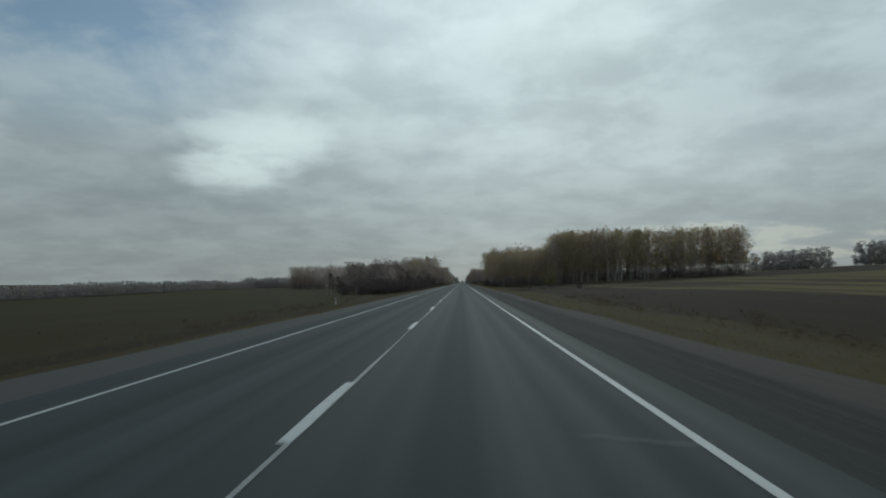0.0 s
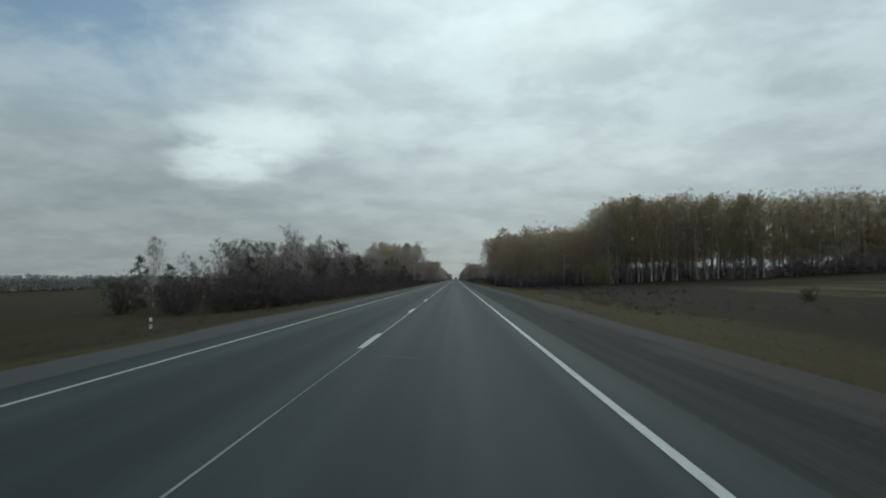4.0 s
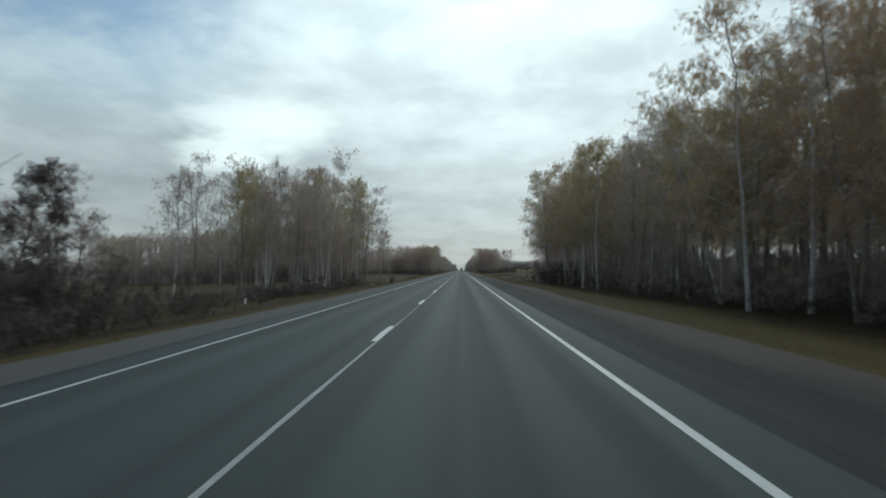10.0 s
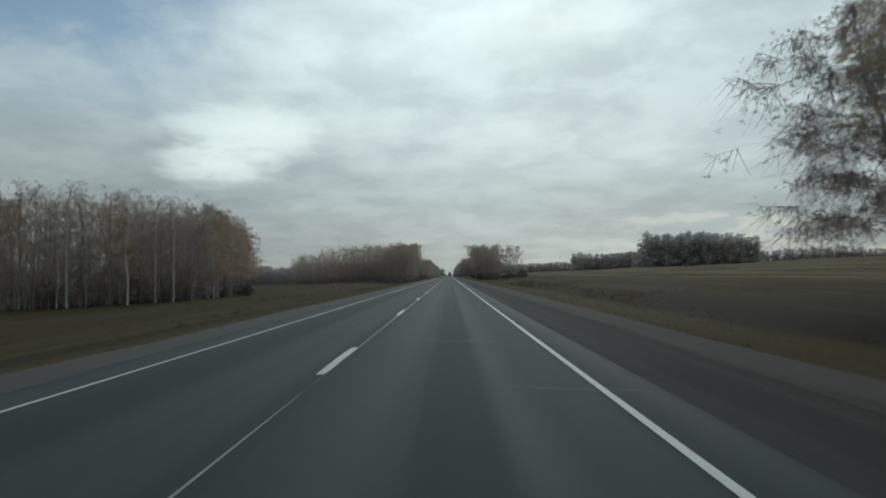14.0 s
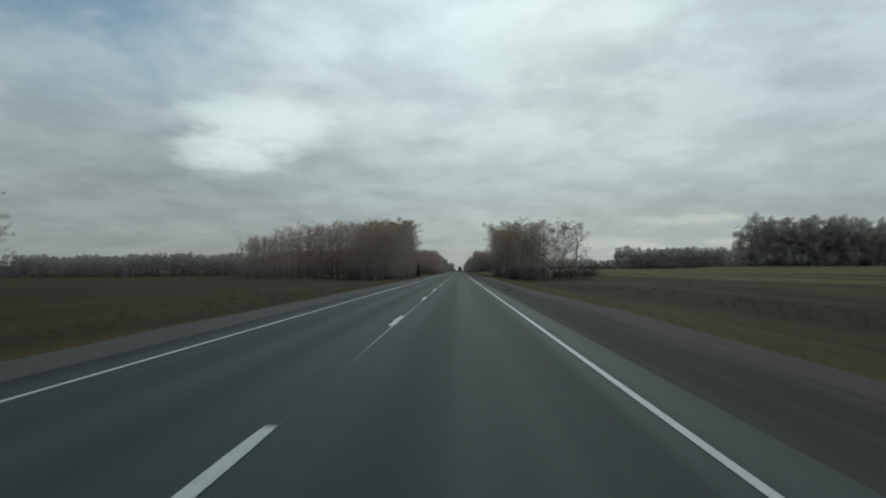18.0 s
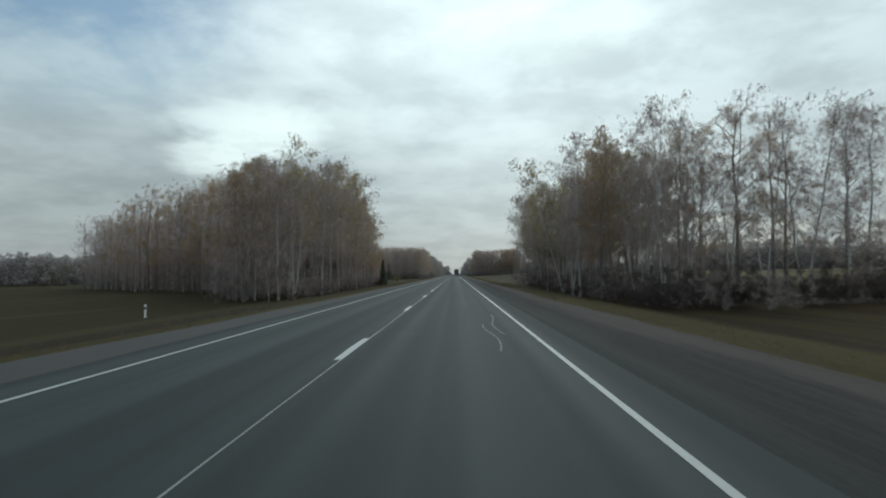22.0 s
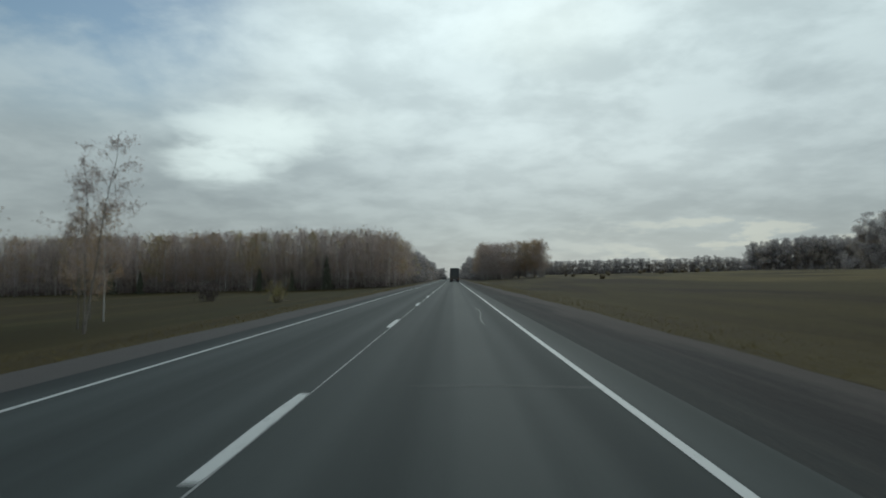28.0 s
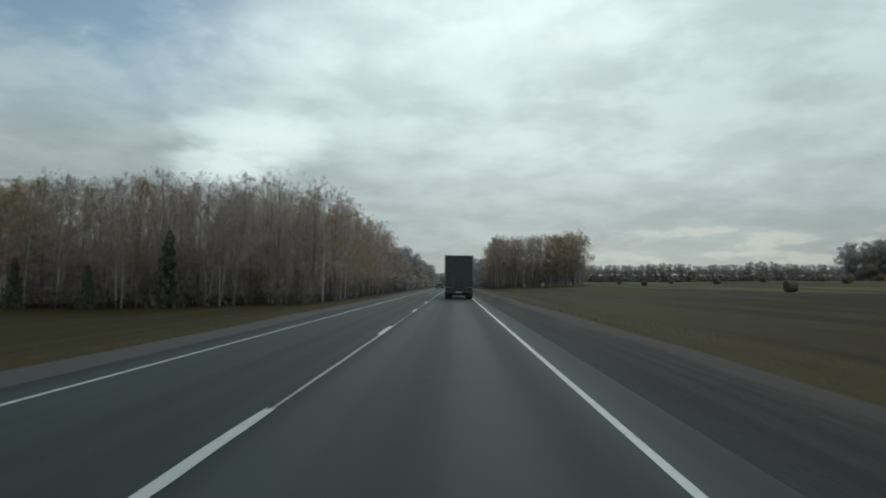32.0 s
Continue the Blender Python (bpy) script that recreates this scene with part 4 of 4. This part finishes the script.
def left_thicket():
    """Shrubs and small trees below the left bank."""
    rng = random.Random(21)
    g = "shrubs below the road bank"
    for i in range(190):
        y = 174 + (i / 190) ** 0.95 * 148 + rng.uniform(-2, 2)
        x = -13.0 - rng.random() ** 1.3 * 22
        low = x > -20.5 and (185 < y < 211 or 250 < y < 281)
        h = rng.uniform(1.5, 2.4) if low else rng.uniform(2.8, 5.2)
        THICKET[rng.randrange(3)].put(x, y, h, rng.uniform(0, 6.28), g, rng.uniform(1.0, 1.5))
    g = "small trees below the road bank"
    for i in range(34):
        y = 206 + (i / 34) ** 0.75 * 80 + rng.uniform(-3, 3)
        x = -27 - rng.random() * 22
        BUSHY[rng.randrange(3)].put(x, y, rng.uniform(9.5, 12.0) + 2.8 * float(smooth(225, 250, y)), rng.uniform(0, 6.28), g, rng.uniform(0.95, 1.2))
    for i in range(56):
        y = 194 + (i / 56) ** 0.8 * 124 + rng.uniform(-3, 3)
        x = -21 - rng.random() * 24
        SMALL[rng.randrange(3)].put(x, y, rng.uniform(6.5, 10.5) + (2.0 if 268 < y < 312 else 0.0), rng.uniform(0, 6.28), g, rng.uniform(0.9, 1.25))
    for i in range(9):
        BUSHY[rng.randrange(3)].put(-24 - rng.random() * 11, 297 + i * 2.6, rng.uniform(11.0, 12.6), rng.uniform(0, 6.28), g, 1.15)
    for x, y, h in ((-31, 305, 13.2), (-27, 300, 11.2), (-34, 309, 13.0)):
        RUST[rng.randrange(3)].put(x, y, h, rng.uniform(0, 6.28), g, 1.3)
    for i in range(46):
        y = 276 + i * 1.15 + rng.uniform(-2, 2)
        x = -18.5 - rng.random() ** 1.2 * 24
        SMALL[rng.randrange(3)].put(x, y, rng.uniform(8.0, 12.0), rng.uniform(0, 6.28), g, rng.uniform(1.0, 1.3))
    for x, y, h in ((-23.0, 206.5, 12.5), (-24.9, 209.0, 13.8), (-44, 201, 12.0), (-47, 206, 11)):
        SPARSE[rng.randrange(3)].put(x, y, h, rng.uniform(0, 6.28), g)
    for x, y, h in ((-19, 322, 9.5), (-21, 326, 9.8), (-18.5, 318, 8.8), (-24, 330, 10.5), (-23, 321, 9.5)):
        SMALL[rng.randrange(3)].put(x, y, h, rng.uniform(0, 6.28), g, 1.35)
    OLIVE[0].put(-19.5, 276, 14.8, 1.0, g, 1.2)
    SPARSE[0].put(-20.2, 268, 13.2, 2.0, g, 1.3)
    for x, y, h in ((-22.5, 292, 10.8), (-25, 295, 9.0)):
        GOLDEN[0].put(x, y, h, x, g, 1.3)
    for x, y, h in ((-18.5, 290, 5.0), (-21, 288, 5.5), (-24.8, 928, 3.6), (43.5, 282.5, 8.6), (44.6, 283, 7.0)):
        GREENISH[1 if x > 40 else 0].put(x, y, h, rng.uniform(0, 6.28), "shrubs in yellow-green leaf")


left_thicket()


def odd_trees():
    rng = random.Random(33)
    g = "single trees beside the road"
    WEEPING[0].put(-20.0, 415, 18.5, 1.0, g)
    WEEPING[1].put(-16.5, 421, 13.0, 2.0, g)
    WEEPING[1].put(26.0, 446.5, 19.0, 3.5, g, 1.8)
    WEEPING[0].put(27.2, 449, 17.0, 5.1, g, 1.75)
    WEEPING[0].put(29.6, 450, 19, 2.2, g, 1.35)
    LEANING[0].put(21.6, 815.0, 23.5, 0.0, g)
    WEEPING[1].put(20.4, 815.5, 17.5, 3.0, g, 0.9)
    WEEPING[0].put(22.4, 816, 22.5, 1.3, g, 0.98)
    WEEPING[1].put(20.5, 805, 22.0, 5.0, g, 0.8)
    for x, y, h in ((19.5, 764, 20.0), (20.6, 768, 18.5)):
        GOLDEN[0].put(x, y, h, x, g)
    SPARSE[1].put(-22.0, 878, 14.5, 0.2, g)
    for x, y, h in ((25.4, 815, 22.0), (26.6, 814, 21.0), (28.5, 817, 22.0), (24.5, 808, 22.5)):
        SPARSE[rng.randrange(3)].put(x, y, h, rng.uniform(0, 6.28), g, 1.15)
    for x, y, h in ((-27.5, 874, 12), (-25.5, 871, 9), (-25, 882, 9.5), (-28, 890, 11), (-33, 896, 10)):
        RUST[rng.randrange(3)].put(x, y, h, rng.uniform(0, 6.28), g)
    g = "young spruces at the wood's edge"
    for x, y, h in ((-40.6, 1034.5, 12), (-52, 1033.5, 7), (-63, 1033.5, 8), (-103, 1033, 8), (-113, 1033, 9.5), (-124, 1034, 9), (-18.8, 831.5, 7.5)):
        SPRUCE[0].put(x, y, h, rng.uniform(0, 6.28), g, 0.85)
    g = "low shrubs in the meadow"
    for x, y, h in ((-38.5, 936, 3.6), (36, 170, 1.6),
                    (-48, 556, 4.0), (-45, 550, 3.0), (-10.5, 395, 1.2), (17, 557, 0.9)):
        THICKET[rng.randrange(3)].put(x, y, h, rng.uniform(0, 6.28), g, 1.4)


odd_trees()


def undergrowth():
    """Dark leafless brush along the feet of the woods."""
    rng = random.Random(44)
    items = []

    def line(x0, y0, x1, y1, n, deep, low, high, sorts=PALE_BRUSHES):
        for i in range(n):
            f = rng.random()
            x = x0 + (x1 - x0) * f + rng.uniform(0, deep) * (1 if x0 > 0 else -1)
            y = y0 + (y1 - y0) * f + rng.uniform(-2, 2)
            items.append((sorts[rng.randrange(4)], x, y, rng.uniform(low, high), rng.uniform(0, 6.28), rng.uniform(1.0, 1.7)))

    line(22, 300, 20, 437, 235, 14, 1.4, 4.2)
    line(21, 300, 19.5, 437, 96, 4, 0.8, 2.4, BRUSHES)
    line(27, 300, 138, 286, 160, 1, 1.5, 4.0)
    line(24, 300, 136, 282, 225, 3, 2.4, 5.2)
    line(24, 195, 25, 300, 260, 14, 0.4, 1.1, BRUSHES)
    line(24, 301, 130, 282, 170, 3, 0.8, 2.2, BRUSHES)
    line(17, 708, 17, 826, 200, 14, 1.2, 3.4)
    line(24, 330, 23, 437, 120, 11, 2.0, 5.0)
    line(20, 400, 19, 437, 95, 13, 1.4, 4.2, BRUSHES)
    line(16, 715, 16, 800, 150, 12, 1.0, 2.8, BRUSHES)
    line(16, 716, 40, 713, 120, 2, 1.0, 3.2, BRUSHES)
    line(-17, 374, -18, 398, 60, 18, 0.8, 1.9)
    line(-17, 404, -19, 424, 24, 14, 0.7, 1.5)
    line(-14.5, 362, -15.5, 402, 170, 12, 0.7, 1.9, BRUSHES)
    line(-18, 738, -26, 864, 260, 12, 1.2, 4.2)
    line(-20, 740, -27, 864, 110, 4, 0.8, 2.2, BRUSHES)
    line(-16.2, 738, -22, 864, 170, 3, 1.0, 2.9)
    line(-16.0, 738, -21.5, 864, 90, 3, 0.7, 1.8, BRUSHES)
    line(-18, 1040, -165, 1036, 240, 4, 1.5, 4.0)
    line(-18, 1038, -165, 1033, 200, 3, 0.8, 2.2, BRUSHES)
    line(-46, 535, -112, 518, 170, 4, 1.5, 5.0)
    line(-13, 175, -14, 322, 260, 24, 1.4, 4.8, BRUSHES)
    line(-8.0, 182, -8.2, 322, 380, 5.5, 0.5, 1.6, BRUSHES)
    line(-16, 342, -24, 372, 26, 14, 0.6, 1.4)
    heap("undergrowth", "dark leafless brush along the feet of the trees", items)


undergrowth()


def field_weeds():
    """Dry weeds in the ditch and in the fallow strips."""
    rng = random.Random(52)

    def clump(seed, mat):
        w, t, l = grow_shrub(seed, 1.0, 5, 10, 9, 0.26, 0.02, 0.7, 0.25)
        a, b, _ = l.arrays()
        return a, b, np.full(len(b), mat, np.int32), 1.0

    sorts = [clump(201 + i, 12) for i in range(6)]
    items = []
    while len(items) < 2600:
        y = rng.uniform(-5, 640)
        if rng.random() < 0.72:
            x = 16.0 + abs(rng.gauss(0, 8))
        else:
            x = -11.0 - abs(rng.gauss(0, 10))
        patch = noise.noise(Vector((x * 0.12, y * 0.025, 3.0))) + 0.35 * noise.noise(Vector((x * 0.5, y * 0.12, 9.0)))
        if patch < 0.02:
            continue
        items.append((sorts[rng.randrange(6)], x, y, rng.uniform(0.25, 0.55) * (1 + patch), rng.uniform(0, 6.28), rng.uniform(1.8, 3.2)))
    heap("field_weeds", "dry brown weeds in ditch and fallow field", items)


field_weeds()


def verge_grass():
    """Dry grass tufts on the verges."""
    rng = np.random.default_rng(12)
    st = Stock()
    for x0, x1, n, side in ((7.9, 17, 22000, 1), (-13.5, -5.6, 18000, -1)):
        u = rng.random(n) ** 1.5
        x = x0 + (x1 - x0) * u if side > 0 else x1 + (x0 - x1) * u
        y = rng.uniform(-5, 1010, n)
        z = terrain(x, y)
        a = np.stack([x, y, z - 0.03], 1)
        for k in range(2):
            h = rng.uniform(0.06, 0.22, n)
            d = rng.normal(0, 0.5, (n, 3)) * h[:, None]
            d[:, 2] = h
            st.blades(a + rng.normal(0, 0.08, a.shape) * [1, 1, 0], a + d, rng.uniform(0.008, 0.02, n), rng, 0)
    me = st.mesh("verge_grass", [GRASS])
    tagged(new("verge_grass", me), "dry olive-brown grass tufts along the verge", "grass", kind="stuff")


GRASS = make_leaf("dry_grass", (0.105, 0.088, 0.038), (0.15, 0.122, 0.054), (0.115, 0.096, 0.042))
verge_grass()

# ---- posts and bales ----


def marker_post(x, y, h, label, group):
    at = Matrix.Translation((x, y, float(terrain(x, y))))
    ob = thing("marker_post", label, "post", group, at=at)
    part("shaft", box(-0.065, 0.065, -0.065, 0.065, -0.3, h - 0.06, 0.01), POST_WHITE, ob)
    bm = bmesh.new()
    bmesh.ops.create_cone(bm, cap_ends=True, segments=4, radius1=0.10, radius2=0.02, depth=0.08, matrix=Matrix.Translation((0, 0, h - 0.02)) @ Matrix.Rotation(radians(45), 4, "Z"))
    part("cap", bm, POST_WHITE, ob)
    part("band", box(-0.07, 0.07, -0.07, 0.07, h - 0.42, h - 0.25, 0.008), POST_BLACK, ob, "black band")
    return ob


for px, py, ph in ((21.2, 302.7, 1.4), (-20.6, 352.9, 1.1), (-23.2, 714.0, 1.1), (-17.5, 150.0, 0.7), (-17.7, 87.6, 0.9)):
    marker_post(px, py, ph, "white concrete marker post with a black band in grass", "marker posts")


def stake(x, y, h):
    ob = thing("wooden_stake", "dark weathered wooden stake leaning in the verge", "stake", at=Matrix.Translation((x, y, float(terrain(x, y)))))
    bm = bmesh.new()
    bmesh.ops.create_cone(bm, cap_ends=True, segments=7, radius1=0.075, radius2=0.055, depth=h + 0.3, matrix=Matrix.Translation((0, 0, h / 2 - 0.15)))
    for v in bm.verts:
        v.co.x += 0.09 * max(0, v.co.z) / h
    part("pole", bm, FRAME_DARK, ob)


def hay_bale(x, y, r, w, turn):
    ob = thing("hay_bale", "round weathered straw bale lying in the field", "hay bale", "bales in the field",
               at=Matrix.LocRotScale((x, y, float(terrain(x, y)) + r - 0.05), Euler((0, 0, turn)), None))
    bm = bmesh.new()
    bmesh.ops.create_cone(bm, cap_ends=True, segments=20, radius1=r, radius2=r, depth=w, matrix=Matrix.Rotation(radians(90), 4, "Y"))
    caps = [e for e in bm.edges if len(e.link_faces) == 2 and max(len(f.verts) for f in e.link_faces) > 4]
    bmesh.ops.bevel(bm, geom=caps, offset=0.12, segments=2, affect="EDGES")
    for v in bm.verts:
        n = noise.noise(v.co * 1.9 + Vector((x, y, 0)))
        v.co += v.co.normalized() * n * 0.09
        v.co.z *= 0.95
    part("straw", bm, HAY, ob)

stake(-15.9, 418.0, 2.0)
BALES = ((52.7, 1038, 0.9), (86, 1075, 0.85), (98, 1092, 0.85), (110, 1098, 0.85), (74, 1110, 0.85), (92, 1120, 0.85), (120, 1110, 0.85),
         (64, 1140, 0.85), (104, 1150, 0.85), (82, 1165, 0.85), (130, 1160, 0.85), (118, 1135, 0.85), (70, 1190, 0.85), (96, 1195, 0.85),
         (142, 1140, 0.85), (150, 1128, 0.85))
for i, (bx, by, br) in enumerate(BALES):
    hay_bale(bx, by, br, 1.5, i * 1.7)

# ---- vehicles ----


def lorry(x, y):
    """A covered lorry seen from behind; y is its tail."""
    ob = thing("lorry", "covered lorry with a dark tarpaulin box and muddy tail", "truck", at=Matrix.Translation((x, y, road_z(x))))
    part("cargo_box", box(-1.26, 1.26, 0.06, 9.2, 1.18, 3.86, 0.05), TARP, ob, "dark tarpaulin cargo cover")
    for sx in (-1, 1):
        part("corner_post", box(sx * 1.25 - 0.05, sx * 1.25 + 0.05, 0.0, 0.1, 1.12, 3.9, 0.01), STEEL, ob)
    part("top_rail", box(-1.29, 1.29, 0.0, 0.10, 3.84, 3.93, 0.01), STEEL, ob)
    for i in range(4):
        cx = -0.945 + i * 0.63
        part("tail_strap", box(cx - 0.02, cx + 0.02, 0.045, 0.062, 1.2, 3.8), FRAME_DARK, ob)
    part("tailboard", box(-1.26, 1.26, -0.03, 0.06, 1.05, 1.62, 0.015), MUD, ob, "muddy dark steel tailboard")
    part("splash_sheet", box(-0.60, 0.60, 0.40, 0.43, 0.30, 0.85), RUBBER, ob, "dark rubber sheet between the wheels")
    for i in range(3):
        part("board_rib", box(-1.24, 1.24, -0.045, -0.028, 1.12 + 0.19 * i, 1.16 + 0.19 * i, 0.006), FRAME_DARK, ob)
    part("light_bar", box(-1.24, 1.24, -0.075, -0.01, 0.77, 1.02, 0.01), FRAME_DARK, ob)
    part("chassis", box(-0.5, 0.5, 0.1, 11.0, 0.78, 1.05, 0.02), FRAME_DARK, ob)
    part("bumper", box(-1.2, 1.2, -0.08, 0.06, 0.50, 0.76, 0.02), MUD, ob, "dirty steel underrun bumper")
    for sx in (-1, 1):
        part("lamp_cluster", box(sx * 0.98 - 0.16, sx * 0.98 + 0.16, -0.092, 0.0, 0.80, 0.98, 0.015), RED_LENS, ob, "red tail lamp")
        part("turn_lamp", box(sx * 1.21 - 0.04, sx * 1.21 + 0.04, -0.085, 0.0, 0.80, 0.98, 0.01), AMBER, ob)
        part("mud_flap", box(sx * 0.92 - 0.34, sx * 0.92 + 0.34, 0.32, 0.35, 0.16, 0.80), RUBBER, ob)
        for wy in (1.3, 2.6, 9.9):
            w = part("wheel", wheel_bm(0.50, 0.56 if wy < 5 else 0.3, sx * 0.95, wy, 0.5), RUBBER, ob)
            part("rim", wheel_bm(0.27, 0.58 if wy < 5 else 0.32, sx * 0.95, wy, 0.5, 16, 0.02), STEEL, w)
    part("number_plate", box(-0.26, 0.26, -0.10, -0.082, 0.56, 0.67, 0.004), PLATE, ob, "white number plate")
    part("plate_bar", box(-0.21, 0.21, -0.106, -0.101, 0.59, 0.64), FRAME_DARK, ob)
    part("cab", box(-1.22, 1.22, 9.45, 11.5, 0.75, 3.3, 0.12, 3), CAB_PAINT, ob, "pale grey driver's cab")
    part("windscreen", box(-1.05, 1.05, 11.42, 11.53, 1.95, 2.85, 0.03), GLASS, ob)
    for sx in (-1, 1):
        part("mirror", box(sx * 1.36 - 0.1, sx * 1.36 + 0.1, 11.2, 11.32, 1.9, 2.5, 0.03), FRAME_DARK, ob)
    return ob


def hatchback(x, y, paint, label, turn=0):
    """A five-door car; its tail is at y and it faces ahead unless turned."""
    ob = thing("car", label, "car", at=pose(x, y, road_z(x), 0, 0, turn))
    sec = ((0.0, 0.52, 0.95, 0.80), (0.12, 0.38, 1.0, 0.85), (0.9, 0.33, 1.02, 0.86), (2.2, 0.30, 0.98, 0.87), (3.2, 0.30, 0.95, 0.87), (3.9, 0.34, 0.82, 0.83), (4.2, 0.45, 0.68, 0.72))
    bm = bmesh.new()
    rings = []
    for yy, lo, hi, hw in sec:
        prof = ((-hw * 0.92, lo), (-hw, lo + 0.15), (-hw, hi - 0.18), (-hw * 0.90, hi), (hw * 0.90, hi), (hw, hi - 0.18), (hw, lo + 0.15), (hw * 0.92, lo))
        rings.append([bm.verts.new((px, yy, pz)) for px, pz in prof])
    for a, b in zip(rings, rings[1:]):
        for i in range(8):
            bm.faces.new((a[i], a[(i + 1) % 8], b[(i + 1) % 8], b[i]))
    bm.faces.new(rings[0])
    bm.faces.new(rings[-1][::-1])
    bmesh.ops.recalc_face_normals(bm, faces=bm.faces[:])
    body = part("body", bm, paint, ob)
    bm = bmesh.new()
    rings = []
    for yy, z, hw in ((0.18, 0.96, 0.76), (0.55, 1.42, 0.60), (1.6, 1.50, 0.60), (2.25, 1.42, 0.58), (3.05, 0.95, 0.74)):
        rings.append([bm.verts.new((px, yy, pz)) for px, pz in ((-hw * 1.05 if z < 1 else -hw * 1.18, 0.9), (-hw, z), (hw, z), (hw * 1.05 if z < 1 else hw * 1.18, 0.9))])
    for a, b in zip(rings, rings[1:]):
        for i in range(3):
            bm.faces.new((a[i], a[i + 1], b[i + 1], b[i]))
    bmesh.ops.recalc_face_normals(bm, faces=bm.faces[:])
    part("cabin", bm, paint, ob)
    bm = bmesh.new()
    q = [bm.verts.new(c) for c in ((-0.66, 0.215, 1.02), (0.66, 0.215, 1.02), (0.55, 0.50, 1.37), (-0.55, 0.50, 1.37))]
    f = bm.faces.new(q)
    for v in q:
        v.co += Vector((0, -0.03, 0.015))
    bmesh.ops.solidify(bm, geom=[f], thickness=0.02)
    part("rear_window", bm, GLASS, ob)
    bm = bmesh.new()
    q = [bm.verts.new(c) for c in ((0.70, 3.0, 1.0), (-0.70, 3.0, 1.0), (-0.54, 2.30, 1.39), (0.54, 2.30, 1.39))]
    f = bm.faces.new(q)
    for v in q:
        v.co += Vector((0, 0.03, 0.02))
    bmesh.ops.solidify(bm, geom=[f], thickness=0.02)
    part("windscreen", bm, GLASS, ob)
    part("rear_bumper", box(-0.80, 0.80, -0.07, 0.12, 0.38, 0.60, 0.04), paint, ob)
    part("front_bumper", box(-0.76, 0.76, 4.1, 4.27, 0.36, 0.58, 0.04), paint, ob)
    part("number_plate", box(-0.26, 0.26, -0.085, -0.072, 0.44, 0.55, 0.003), PLATE, ob, "white number plate")
    for sx in (-1, 1):
        part("tail_lamp", box(sx * 0.70 - 0.10, sx * 0.70 + 0.10, -0.025, 0.1, 0.66, 0.92, 0.02), RED_LENS, ob, "red tail lamp")
        part("headlamp", box(sx * 0.55 - 0.14, sx * 0.55 + 0.14, 4.08, 4.24, 0.58, 0.70, 0.03), PLATE, ob)
        part("door_mirror", box(sx * 0.95 - 0.09, sx * 0.95 + 0.09, 2.55, 2.7, 0.95, 1.08, 0.03), paint, ob)
        for wy in (0.75, 3.35):
            w = part("wheel", wheel_bm(0.30, 0.19, sx * 0.76, wy, 0.30), RUBBER, ob)
            part("rim", wheel_bm(0.18, 0.20, sx * 0.76, wy, 0.30, 12, 0.015), STEEL, w)
    return ob


def tyre_scrap(x, y):
    ob = thing("tyre_scrap", "curled black scrap of tyre on the paved shoulder", "tyre scrap", at=pose(x, y, -0.085, 0, 0, 65))
    bm = bmesh.new()
    rows = []
    for k in range(9):
        a = k / 8
        rows.append([bm.verts.new((dx * 0.7, 0.45 * a, z + 0.05 * math.sin(a * 3.1))) for dx, z in ((-0.09, 0.0), (-0.07, 0.03), (0.07, 0.03), (0.09, 0.0))])
    for a, b in zip(rows, rows[1:]):
        for i in range(3):
            bm.faces.new((a[i], a[i + 1], b[i + 1], b[i]))
        bm.faces.new((a[3], a[0], b[0], b[3]))
    part("tread", bm, RUBBER, ob)


def fallen_log(a, b, r):
    za, zb = float(terrain(*a)) + r * 0.8, float(terrain(*b)) + 0.9
    ob = thing("fallen_log", "broken pale birch trunk leaning on the ground at the wood's edge", "log")
    st = Stock()
    f = np.linspace(0, 1, 7)
    pts = np.stack([a[0] + (b[0] - a[0]) * f, a[1] + (b[1] - a[1]) * f + 0.15 * np.sin(f * 5), za + (zb - za) * f ** 1.3], 1)
    st.tube(pts, r * (1 - 0.45 * f), 8, 0)
    part("trunk", st.mesh("trunk", [BIRCH_BARK]), None, ob)
    st = Stock()
    st.tube([pts[4], pts[4] + [0.3, 0.4, 0.7]], [r * 0.4, r * 0.2], 6, 0)
    part("broken_limb", st.mesh("broken_limb", [GREY_BARK]), None, ob)


fallen_log((-28.5, 822.5), (-23.8, 828.0), 0.16)
tyre_scrap(5.4, 584.3)
lorry(2.36, 1001.7)
hatchback(-1.6, 1086.0, CAR_DARK, "dark grey hatchback on the road ahead of the lorry")
